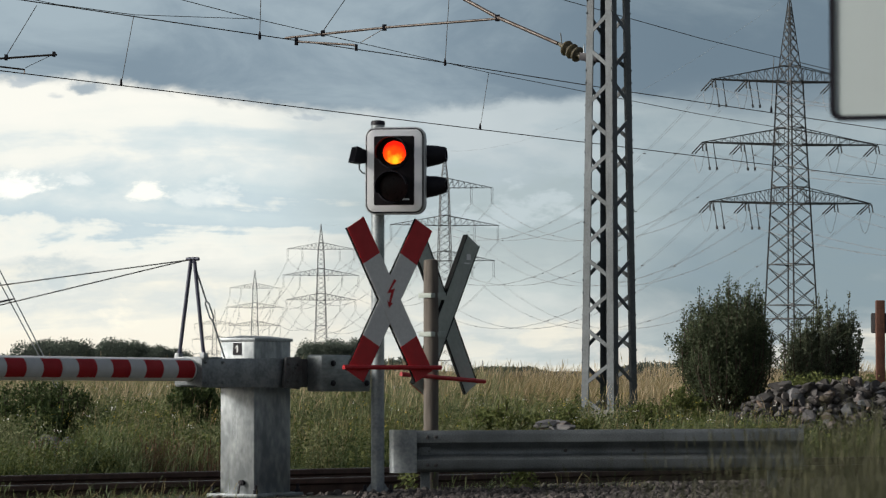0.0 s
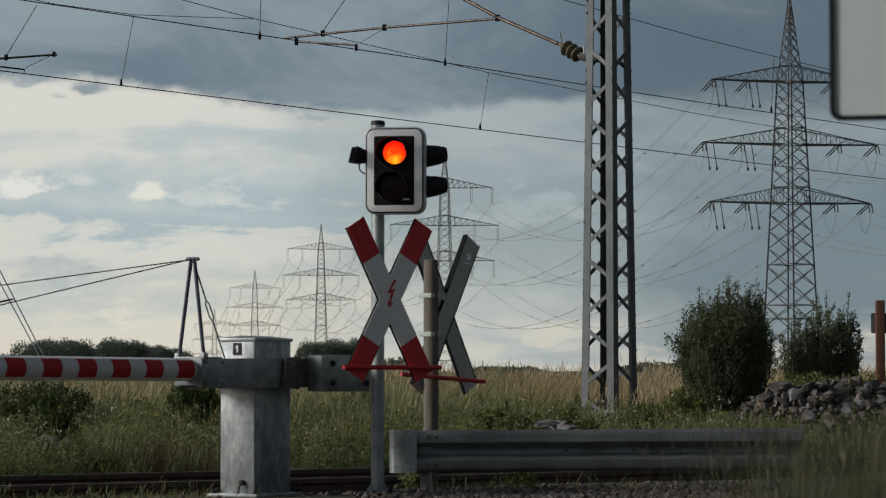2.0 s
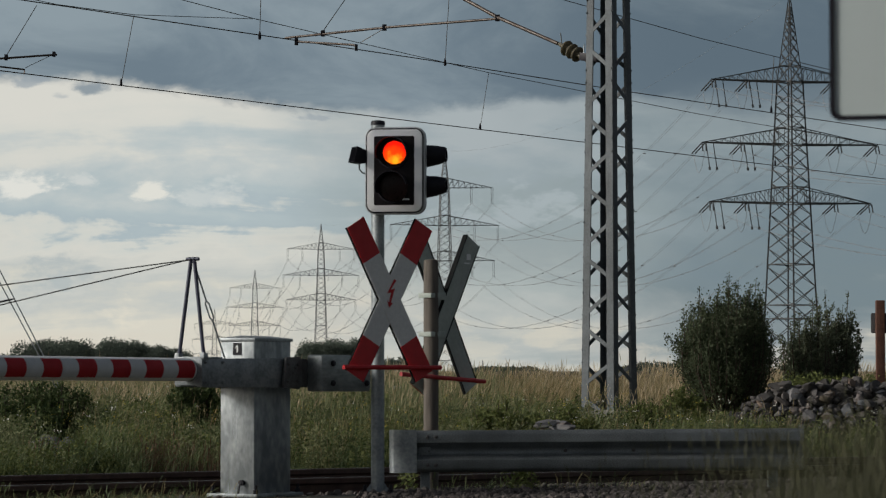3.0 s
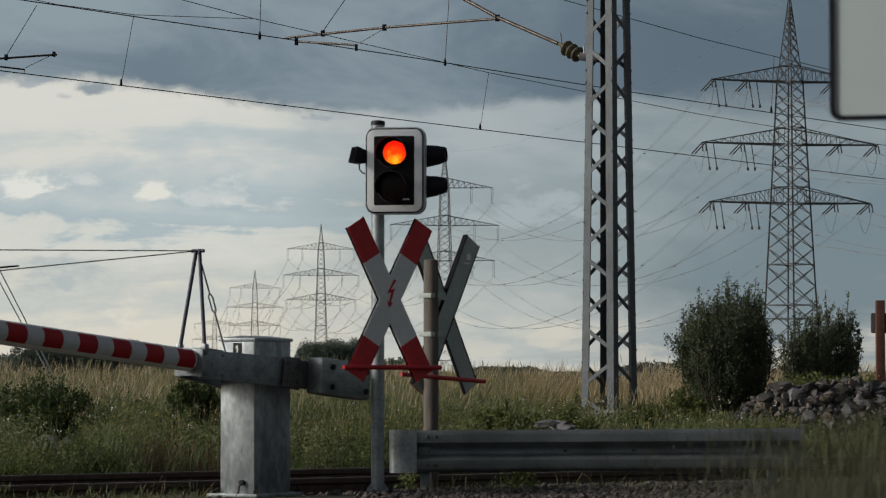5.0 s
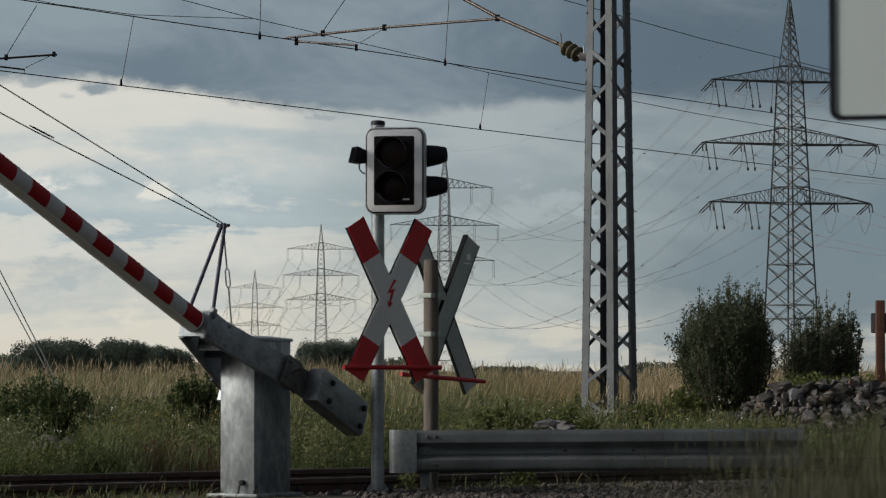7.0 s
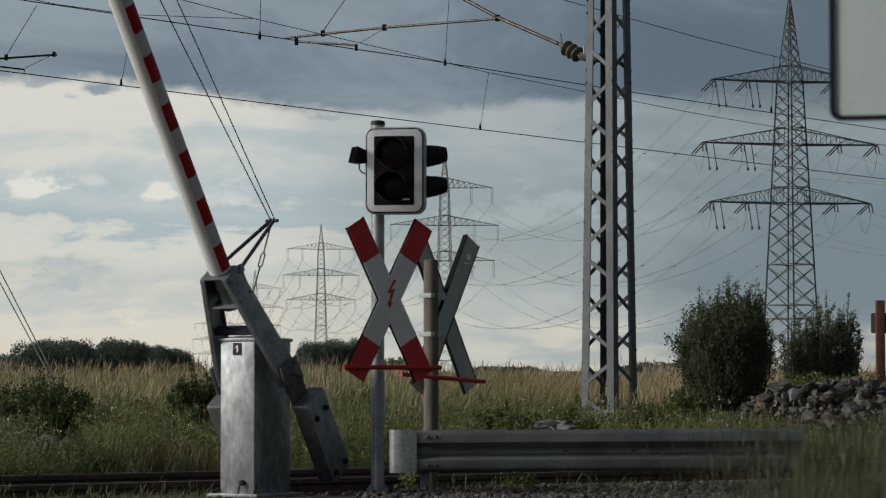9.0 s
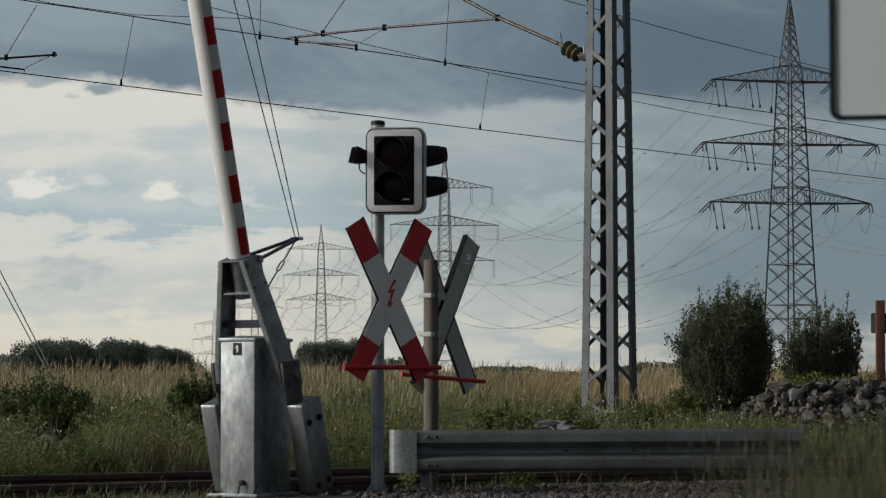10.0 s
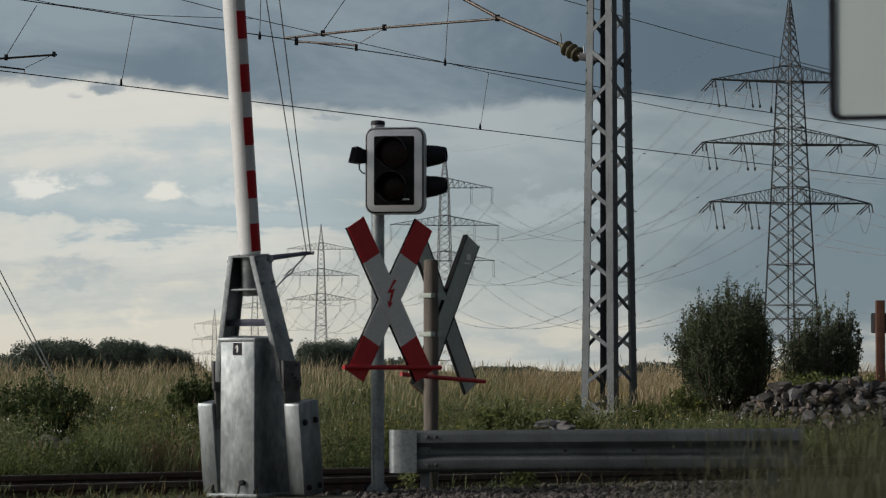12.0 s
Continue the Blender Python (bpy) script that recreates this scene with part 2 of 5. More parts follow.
def cloud_sky():
    """A bank of slate cloud over cream and blue-grey layers."""
    m = bpy.data.materials.new("cloud_layers")
    m.use_nodes = True
    n, l = m.node_tree.nodes, m.node_tree.links

    def maths(op, a, b=None, c=None, clamp=False):
        q = n.new("ShaderNodeMath")
        q.operation, q.use_clamp = op, clamp
        for i, v in enumerate((a, b, c)):
            if v is None:
                continue
            if isinstance(v, (int, float)):
                q.inputs[i].default_value = v
            else:
                l.new(v, q.inputs[i])
        return q.outputs[0]

    def smooth(v, lo, hi):
        q = n.new("ShaderNodeMapRange")
        q.interpolation_type = 'SMOOTHSTEP'
        q.inputs[1].default_value, q.inputs[2].default_value = lo, hi
        l.new(v, q.inputs[0])
        return q.outputs[0]

    def tint(f, a, b):
        q = n.new("ShaderNodeMix")
        q.data_type = 'RGBA'
        for i, v in ((0, f), (6, a), (7, b)):
            if isinstance(v, tuple):
                q.inputs[i].default_value = (*v, 1)
            else:
                l.new(v, q.inputs[i])
        return q.outputs[2]

    co = n.new("ShaderNodeTexCoord")
    sep = n.new("ShaderNodeSeparateXYZ")
    l.new(co.outputs["Object"], sep.inputs[0])
    s = maths('MULTIPLY', maths('DIVIDE', sep.outputs[0], sep.outputs[1]), 10.0)
    t = maths('MULTIPLY', maths('DIVIDE', sep.outputs[2], sep.outputs[1]), 10.0)

    def clouds(scale, sx, sy, detail, off, rough=0.55, warp=0.0):
        v = n.new("ShaderNodeCombineXYZ")
        l.new(maths('MULTIPLY', s, sx), v.inputs[0])
        l.new(maths('MULTIPLY', t, sy), v.inputs[1])
        v.inputs[2].default_value = off
        q = n.new("ShaderNodeTexNoise")
        q.inputs["Scale"].default_value = scale
        q.inputs["Detail"].default_value = detail
        q.inputs["Roughness"].default_value = rough
        q.inputs["Distortion"].default_value = warp
        l.new(v.outputs[0], q.inputs["Vector"])
        return q.outputs[0]

    torn = clouds(6.5, 0.8, 1.5, 9, 1.7, 0.62, 0.35)
    frayed = clouds(13.0, 0.7, 1.4, 9, 6.1, 0.6, 0.3)
    puffy = clouds(7.5, 0.7, 1.3, 7, 4.2, 0.6, 0.2)
    layers = clouds(1.7, 0.55, 2.6, 6, 8.4, 0.58, 0.5)
    broad = clouds(1.0, 0.7, 1.1, 4, 5.5)
    streak = clouds(2.2, 0.6, 1.5, 7, 2.9, 0.6, 0.5)

    def lin(r, g, bl):
        return tuple((c / 255 / 12.92 if c < 10 else ((c / 255 + 0.055) / 1.055) ** 2.4) for c in (r, g, bl))

    def column(v, stops):
        """Cloud colours from the ground upwards."""
        q = n.new("ShaderNodeValToRGB")
        el = q.color_ramp.elements
        el[0].position, el[0].color = stops[0][0], (*lin(*stops[0][1]), 1)
        el[1].position, el[1].color = stops[-1][0], (*lin(*stops[-1][1]), 1)
        for p, c in stops[1:-1]:
            x = el.new(p)
            x.color = (*lin(*c), 1)
        l.new(v, q.inputs[0])
        return q.outputs[0]

    warped = maths('MULTIPLY_ADD', maths('SUBTRACT', layers, 0.5), 0.95, t)
    warped = maths('MULTIPLY_ADD', maths('SUBTRACT', puffy, 0.5), 0.28, warped)
    h = maths('DIVIDE', warped, 1.3)
    west = column(h, [(0.04, (214, 208, 194)), (0.18, (214, 211, 198)), (0.265, (192, 196, 192)), (0.36, (210, 210, 202)), (0.405, (204, 207, 201)),
                      (0.44, (170, 184, 189)), (0.5, (176, 189, 192)), (0.59, (192, 199, 198)), (0.66, (209, 210, 203)), (0.76, (214, 213, 205))])
    middle = column(h, [(0.03, (202, 201, 190)), (0.1, (182, 187, 184)), (0.18, (168, 177, 176)), (0.33, (154, 164, 165)), (0.47, (149, 161, 163)), (0.61, (154, 166, 171)), (0.72, (166, 175, 178))])
    east = column(h, [(0.04, (192, 190, 180)), (0.12, (144, 153, 155)), (0.26, (119, 134, 140)), (0.4, (117, 133, 141)), (0.54, (130, 144, 150)), (0.68, (142, 154, 158)), (0.75, (132, 145, 151))])
    wander = maths('MULTIPLY_ADD', maths('SUBTRACT', broad, 0.5), 2.2, s)
    body = tint(smooth(wander, -0.75, 0.15), west, middle)
    body = tint(smooth(wander, 0.2, 0.95), body, east)
    # small separate clouds: place, half sizes, colour, strength
    def puff(colour_in, cs, ct, rs, rt, colour, strength, rag=1.5):
        dx = maths('DIVIDE', maths('SUBTRACT', s, cs), rs)
        dy = maths('DIVIDE', maths('SUBTRACT', t, ct), rt)
        d = maths('SQRT', maths('MULTIPLY_ADD', dx, dx, maths('MULTIPLY', dy, dy)))
        d = maths('MULTIPLY_ADD', maths('SUBTRACT', frayed, 0.5), rag * 2.0, maths('MULTIPLY_ADD', maths('SUBTRACT', torn, 0.5), rag * 1.6, d))
        return tint(maths('MULTIPLY', smooth(maths('MULTIPLY_ADD', dy, -0.3, d), 1.05, 0.35), strength), colour_in, lin(*colour))

    body = puff(body, -1.34, 0.645, 0.13, 0.045, (224, 224, 217), 0.95)
    body = puff(body, -1.18, 0.672, 0.05, 0.024, (214, 216, 212), 0.6)
    body = puff(body, -0.95, 0.63, 0.075, 0.042, (224, 223, 214), 0.95)
    body = puff(body, -0.76, 0.62, 0.13, 0.042, (208, 212, 209), 0.6)
    body = puff(body, -1.26, 0.36, 0.16, 0.05, (172, 182, 184), 0.7)
    body = puff(body, -1.05, 0.22, 0.07, 0.05, (226, 220, 203), 0.6)
    body = puff(body, 0.28, 0.165, 0.13, 0.035, (208, 204, 190), 0.6)
    body = puff(body, 0.05, 0.13, 0.16, 0.03, (206, 203, 190), 0.5)
    body = puff(body, 0.62, 0.1, 0.12, 0.03, (198, 194, 182), 0.6)
    body = puff(body, 0.25, 0.55, 0.2, 0.06, (176, 186, 190), 0.5)
    # the slate bank with a torn, bright lower edge
    edge = maths('MULTIPLY_ADD', smooth(s, -1.25, -0.3), -0.105, 0.985)
    edge = maths('MULTIPLY_ADD', smooth(s, -0.25, 0.4), 0.045, edge)
    edge = maths('MULTIPLY_ADD', maths('SUBTRACT', torn, 0.5), 0.06, maths('MULTIPLY_ADD', maths('SUBTRACT', frayed, 0.5), 0.06, edge))
    depth = maths('SUBTRACT', t, edge)
    bank = smooth(depth, -0.012, 0.045)
    soft_east = smooth(depth, -0.13, 0.12)
    f_east = smooth(s, 0.5, 1.05)
    cover = maths('ADD', maths('MULTIPLY', bank, maths('SUBTRACT', 1.0, f_east)), maths('MULTIPLY', soft_east, f_east))
    lit = maths('MULTIPLY_ADD', streak, 1.2, maths('MULTIPLY_ADD', smooth(s, -0.3, 0.6), -0.16, maths('MULTIPLY', t, 0.5)))
    lit = maths('MULTIPLY_ADD', smooth(s, -0.6, -1.5), 0.12, lit)
    slate = tint(smooth(lit, 0.98, 1.42), tint(smooth(s, -0.2, 0.8), lin(109, 125, 137), lin(93, 109, 121)), tint(smooth(s, -0.2, 0.8), lin(140, 154, 162), lin(120, 134, 142)))
    final = tint(cover, body, slate)
    final = puff(final, -1.16, 0.972, 0.075, 0.03, (126, 141, 152), 0.85, 0.9)
    final = puff(final, -1.36, 0.985, 0.06, 0.02, (150, 161, 169), 0.7, 1.3)
    final = puff(final, -1.25, 0.945, 0.04, 0.014, (168, 176, 180), 0.6, 1.3)
    final = puff(final, 0.42, 0.72, 0.22, 0.05, (160, 171, 174), 0.4)
    final = puff(final, 0.82, 0.8, 0.2, 0.05, (144, 156, 160), 0.5)
    final = puff(final, -0.42, 0.875, 0.06, 0.012, (150, 160, 168), 0.6)
    em = n.new("ShaderNodeEmission")
    l.new(final, em.inputs[0])
    l.new(em.outputs[0], n["Material Output"].inputs[0])
    return m


LIT = lit_lens()
CLOUD = cloud_sky()


# ---------------------------------------------------------------- mesh helpers
class Shape:
    """Collects vertices and faces for one mesh."""

    def __init__(self):
        self.v, self.f = [], []

    def add(self, verts, faces):
        k = len(self.v)
        self.v += [tuple(p) for p in verts]
        self.f += [tuple(i + k for i in q) for q in faces]
        return self

    def box(self, c, size, m=None):
        m = m or Matrix()
        pts = [m @ Vector((c[0] + size[0] * x / 2, c[1] + size[1] * y / 2, c[2] + size[2] * z / 2))
               for x in (-1, 1) for y in (-1, 1) for z in (-1, 1)]
        return self.add(pts, [(0, 1, 3, 2), (4, 6, 7, 5), (0, 4, 5, 1), (2, 3, 7, 6), (0, 2, 6, 4), (1, 5, 7, 3)])

    def slab(self, outline, depth, m=None):
        """An outline in x, z pushed along +y by depth."""
        m = m or Matrix()
        k = len(outline)
        pts = [m @ Vector((x, 0, z)) for x, z in outline] + [m @ Vector((x, depth, z)) for x, z in outline]
        faces = [tuple(range(k)), tuple(range(2 * k - 1, k - 1, -1))]
        faces += [(i, i + k, (i + 1) % k + k, (i + 1) % k) for i in range(k)]
        return self.add(pts, faces)

    def strut(self, p, q, w, h=None, roll=Vector((0, 0, 1))):
        p, q = Vector(p), Vector(q)
        d = (q - p).normalized()
        side = d.cross(roll)
        if side.length < 1e-3:
            side = d.cross(Vector((1, 0, 0)))
        side.normalize()
        up = side.cross(d)
        a, b = side * w / 2, up * (h or w) / 2
        pts = [o + s for o in (p, q) for s in (-a - b, a - b, a + b, -a + b)]
        return self.add(pts, [(3, 2, 1, 0), (4, 5, 6, 7), (0, 1, 5, 4), (1, 2, 6, 5), (2, 3, 7, 6), (3, 0, 4, 7)])

    def tube(self, pts, r, n=8):
        pts = [Vector(p) for p in pts]
        rs = r if isinstance(r, (list, tuple)) else [r] * len(pts)
        ring = []
        side = None
        for i, p in enumerate(pts):
            d = (pts[min(i + 1, len(pts) - 1)] - pts[max(i - 1, 0)]).normalized()
            if side is None:
                side = d.cross(Vector((0, 0, 1)))
                if side.length < 1e-3:
                    side = Vector((1, 0, 0))
            side = (side - d * side.dot(d)).normalized()
            up = d.cross(side)
            ring += [p + (side * math.cos(2 * math.pi * j / n) + up * math.sin(2 * math.pi * j / n)) * rs[i] for j in range(n)]
        faces = [(i * n + j, i * n + (j + 1) % n, (i + 1) * n + (j + 1) % n, (i + 1) * n + j)
                 for i in range(len(pts) - 1) for j in range(n)]
        faces += [tuple(range(n - 1, -1, -1)), tuple((len(pts) - 1) * n + j for j in range(n))]
        return self.add(ring, faces)

    def lathe(self, profile, n=24, m=None):
        """A profile of (radius, height) turned round z."""
        m = m or Matrix()
        pts = [m @ Vector((r * math.cos(2 * math.pi * j / n), r * math.sin(2 * math.pi * j / n), z)) for r, z in profile for j in range(n)]
        k = len(profile)
        faces = [(i * n + j, i * n + (j + 1) % n, (i + 1) * n + (j + 1) % n, (i + 1) * n + j) for i in range(k - 1) for j in range(n)]
        faces += [tuple(range(n - 1, -1, -1)), tuple((k - 1) * n + j for j in range(n))]
        return self.add(pts, faces)

    def mesh(self, name, mat, bevel=0.0, smooth=False):
        me = bpy.data.meshes.new(name)
        me.from_pydata(self.v, [], self.f)
        if bevel:
            bm = bmesh.new()
            bm.from_mesh(me)
            bmesh.ops.recalc_face_normals(bm, faces=bm.faces)
            sharp = [ed for ed in bm.edges if len(ed.link_faces) == 2 and ed.calc_face_angle(0) > 0.6]
            bmesh.ops.bevel(bm, geom=sharp, offset=bevel, segments=2, profile=0.6, affect='EDGES', clamp_overlap=True)
            bm.to_mesh(me)
            bm.free()
        if smooth or bevel:
            me.shade_smooth()
            me.set_sharp_from_angle(angle=radians(38))
        me.materials.append(mat)
        return me


def part(name, shape, mat, parent=None, label="", bevel=0.0, smooth=False, m=None):
    ob = new(name, shape.mesh(name, mat, bevel, smooth))
    ob.parent = parent
    if m is not None:
        ob.matrix_basis = m
    return tagged(ob, label)


def thing(name, m, label, category, group="", kind=""):
    ob = new(name)
    ob.empty_display_size = 0.2
    ob.matrix_basis = m
    return tagged(ob, label, category, group, kind)


def rounded(w, h, r, n=6):
    """A rounded rectangle in x, z round the origin."""
    out = []
    for cx, cz, a0 in ((w / 2 - r, h / 2 - r, 0), (-w / 2 + r, h / 2 - r, 90), (-w / 2 + r, -h / 2 + r, 180), (w / 2 - r, -h / 2 + r, 270)):
        out += [(cx + r * math.cos(radians(a0 + 90 * i / n)), cz + r * math.sin(radians(a0 + 90 * i / n))) for i in range(n + 1)]
    return out


def sagging(p, q, sag, n=16):
    p, q = Vector(p), Vector(q)
    return [p.lerp(q, i / n) - Vector((0, 0, 4 * sag * (i / n) * (1 - i / n))) for i in range(n + 1)]


# ---------------------------------------------------------------- ground and sky
TRACK = (0.743, 0.669)                 # direction of the near track in plan
RAIL_AT = (-3.136, 22.0)               # a point on its nearer rail


def across(x, y):
    """Distance beyond the nearer rail, square to the track."""
    return (x - RAIL_AT[0]) * -TRACK[1] + (y - RAIL_AT[1]) * TRACK[0]


def ground_height(x, y):
    q = across(x, y)
    z = -0.12 * max(0.0, 1 - abs(q - 0.75) / 2.2)
    if q > 2.5:
        k = min(1.0, (q - 2.5) / 8.0)
        z += 0.3 * k * k * (3 - 2 * k)
    if y > 37:
        k = min(1.0, (y - 37) / 15.0)
        z += 0.33 * k * k * (3 - 2 * k)
    if y > 70:
        z += min(5.2, (y - 70) * 0.0068)
    near = max(0.0, 1 - y / 90.0)
    return z + near * 0.06 * noise.noise((x * 0.5, y * 0.5, 0)) * (1 if q > 2.0 else 0.25)


def build_ground():
    ys = [-400, -100, -30, -10, 0, 5, 10, 14] + [16 + 0.5 * i for i in range(80)] + [58, 62, 68, 76, 90, 110, 140, 180, 240, 320, 450, 650, 900, 1250, 1800, 2600, 3600, 4900]
    xs = [-4900, -2500, -1200, -600, -300, -150, -80, -40, -20, -14] + [-10 + 0.5 * i for i in range(45)] + [14, 20, 40, 80, 150, 300, 600, 1200, 2500, 4900]
    s = Shape()
    s.add([(x, y, ground_height(x, y)) for y in ys for x in xs],
          [(j * len(xs) + i, j * len(xs) + i + 1, (j + 1) * len(xs) + i + 1, (j + 1) * len(xs) + i)
           for j in range(len(ys) - 1) for i in range(len(xs) - 1)])
    ob = part("ground", s, SOIL, smooth=True)
    tagged(ob, "dark soil with dry plant litter rising to a low bank", "ground", kind="structure")


def build_sky():
    s = Shape()
    na, ne = 40, 16
    R = 4700
    pts = []
    for j in range(ne + 1):
        for i in range(na + 1):
            az, h = radians(-45 + 90 * i / na), -60 + 1500 * j / ne
            pts.append((R * math.sin(az), R * math.cos(az), h))
    s.add(pts, [(j * (na + 1) + i, j * (na + 1) + i + 1, (j + 1) * (na + 1) + i + 1, (j + 1) * (na + 1) + i) for j in range(ne) for i in range(na)])
    ob = part("backdrop", s, CLOUD, smooth=True, m=pose(*EYE))
    return tagged(ob, "slate grey cloud bank over pale cream evening clouds", "sky", kind="structure")


# ---------------------------------------------------------------- plants
def blades(name, spots, heights, widths, lean, mat, label, category, heads=0.0, head=1.0):
    """Grass as bent, tapering blades; heads adds a loose seed head to that share of them."""
    rng = np.random.default_rng(len(spots) + 7)
    v, f = [], []
    for (x, y, z), h, w in zip(spots, heights, widths):
        a = rng.uniform(0, 2 * math.pi)
        b = rng.normal(0.5, 1.3)
        le = abs(rng.normal(lean, lean * 0.6)) * h
        dx, dy = math.cos(b) * le, math.sin(b) * le * 0.6
        sx, sy = math.cos(a) * w / 2, math.sin(a) * w / 2
        k = len(v)
        v += [(x - sx, y - sy, z), (x + sx, y + sy, z),
              (x + dx * 0.3 - sx * 0.8, y + dy * 0.3 - sy * 0.8, z + h * 0.55), (x + dx * 0.3 + sx * 0.8, y + dy * 0.3 + sy * 0.8, z + h * 0.55),
              (x + dx, y + dy, z + h * (1 - 0.25 * (le / h) ** 2))]
        f += [(k, k + 1, k + 3, k + 2), (k + 2, k + 3, k + 4)]
        if heads and rng.random() < heads:
            tx, ty, tz = v[-1]
            hl = rng.uniform(0.06, 0.14) * head
            hw = rng.uniform(0.0018, 0.0042) * head
            c, d = math.cos(a), math.sin(a)
            ex, ey = dx / h * 0.8, dy / h * 0.8
            k = len(v)
            v += [(tx, ty, tz - 0.02), (tx + c * hw + ex * hl * .4, ty + d * hw, tz + hl * 0.4), (tx + ex * hl, ty + ey * hl, tz + hl * 0.9), (tx - c * hw + ex * hl * .4, ty - d * hw, tz + hl * 0.4)]
            f += [(k, k + 1, k + 2, k + 3)]
    me = bpy.data.meshes.new(name)
    me.from_pydata(v, [], f)
    me.materials.append(mat)
    return tagged(new(name, me), label, category, kind="stuff")


def leaf_cloud(centres, size, rng, up=0.3):
    """Small folded leaves, one at each centre."""
    v, f = [], []
    for c in centres:
        s = size * rng.uniform(0.6, 1.3)
        d = Vector(rng.normal(0, 1, 3))
        d.z += up
        d.normalize()
        side = d.cross(Vector(rng.normal(0, 1, 3))).normalized() * s * 0.32
        d *= s
        bend = side.cross(d).normalized() * s * 0.12
        k = len(v)
        c = Vector(c)
        v += [c, c + d * 0.45 + side + bend, c + d, c + d * 0.45 - side + bend]
        f += [(k, k + 1, k + 2), (k, k + 2, k + 3)]
    s = Shape()
    s.add(v, f)
    return s


def shrub(x, y, z, w, h, leaf, count, seed, label, mat=LEAF, stems=9, loose=1.0, outline=None, twigs=6):
    """Upright stems from a broad foot, twigs along them and many small leaves; outline gives the crown's height from side to side."""
    rng = np.random.default_rng(seed)
    ob = thing("shrub", pose(x, y, z), label, "shrub", "shrubs on the bank")
    lines, weight = [], []
    for i in range(stems):
        a = 2 * math.pi * (i + rng.uniform(-0.3, 0.3)) * 0.382
        k = math.sqrt((i + 0.5) / stems)
        r = w / 2 * k
        out = Vector((math.cos(a), math.sin(a), 0))
        if outline:
            hh = h * float(np.interp(out.x * k, *outline)) * (1.02 - 0.26 * rng.random() ** 2) * (1 - 0.3 * (out.y * k) ** 2)
        else:
            hh = h * (1.0 - 0.52 * k ** 2.2) * rng.uniform(0.84, 1.06)
        root, tip = out * r * 0.26 - Vector((0, 0, 0.06)), out * r + Vector((0, 0, hh))
        mid = out * r * 0.92 + Vector((0, 0, hh * 0.5))
        line = [root, root.lerp(mid, 0.5), mid, mid.lerp(tip, 0.55) + Vector(rng.normal(0, 0.015, 3)), tip]
        stem = Shape().tube(line, [0.018, 0.014, 0.01, 0.006, 0.002], 5)
        lines.append(line)
        weight.append(1.5)
        for j in range(twigs):
            p = line[1].lerp(line[4], rng.uniform(0.0, 0.7))
            q = p + out * rng.normal(0.02, w * 0.07) + Vector((rng.normal(0, w * 0.05), rng.normal(0, w * 0.05), rng.uniform(0.06, 0.17) * h))
            if q.z > tip.z + 0.02:
                q.z = tip.z - rng.uniform(0.0, 0.12)
            stem.tube([p, p.lerp(q, 0.5), q], [0.005, 0.004, 0.0015], 4)
            lines.append([p, p.lerp(q, 0.25), p.lerp(q, 0.5), p.lerp(q, 0.75), q])
            weight.append(1.0)
        part("stem", stem, BARK, ob)
    weight = np.array(weight) / sum(weight)
    centres = []
    for idx in rng.choice(len(lines), count, p=weight):
        line = lines[idx]
        k = 0.2 + 3.79 * rng.random() ** 0.75
        p = line[int(k)].lerp(line[int(k) + 1], k % 1)
        spread = w * 0.042 * loose * (1.25 - 0.24 * k)
        centres.append(p + Vector((rng.normal(0, spread), rng.normal(0, spread), rng.normal(0, spread))))
    part("crown", leaf_cloud(centres, leaf, rng, 0.5), mat, ob)
    return ob


# ---------------------------------------------------------------- stones
def stone_mesh(seed, mat, flat=0.75, fine=1):
    """A broken stone: a ball cut by random planes, with a rough skin."""
    rng = np.random.default_rng(seed)
    bm = bmesh.new()
    bmesh.ops.create_icosphere(bm, subdivisions=fine, radius=0.5)
    for i in range(6 if fine == 1 else 8):
        d = Vector(rng.normal(0, 1, 3)).normalized()
        cut = rng.uniform(0.27, 0.42) if fine == 1 else rng.uniform(0.2, 0.36)
        for q in bm.verts:
            over = q.co.dot(d) - cut
            if over > 0:
                q.co -= d * over
    for q in bm.verts:
        q.co *= rng.uniform(0.92, 1.1) if fine == 1 else 1.12 * rng.uniform(0.985, 1.015) + 0.1 * noise.noise(q.co * 3.1 + Vector((seed, 0, 0)))
        q.co.z *= flat
        q.co.x *= 1.15
    me = bpy.data.meshes.new("stone")
    bm.to_mesh(me)
    bm.free()
    me.materials.append(mat)
    return me


def loose_stones(name, spots, sizes, mat, label, category, seed, fine=1):
    rng = np.random.default_rng(seed)
    forms = []
    for i in range(8):
        me = stone_mesh(seed * 20 + i, mat, 0.7, fine)
        forms.append((np.array([q.co[:] for q in me.vertices]), [tuple(p.vertices) for p in me.polygons]))
    s = Shape()
    for p, d in zip(spots, sizes):
        vs, fs = forms[rng.integers(8)]
        r = np.array(Euler(rng.uniform(-0.6, 0.6, 3) * (1, 1, 5)).to_matrix())
        s.add((vs * d * rng.uniform(0.7, 1.3, 3)) @ r.T + np.array(p), fs)
    ob = part(name, s, mat)
    return tagged(ob, label, category, kind="stuff")


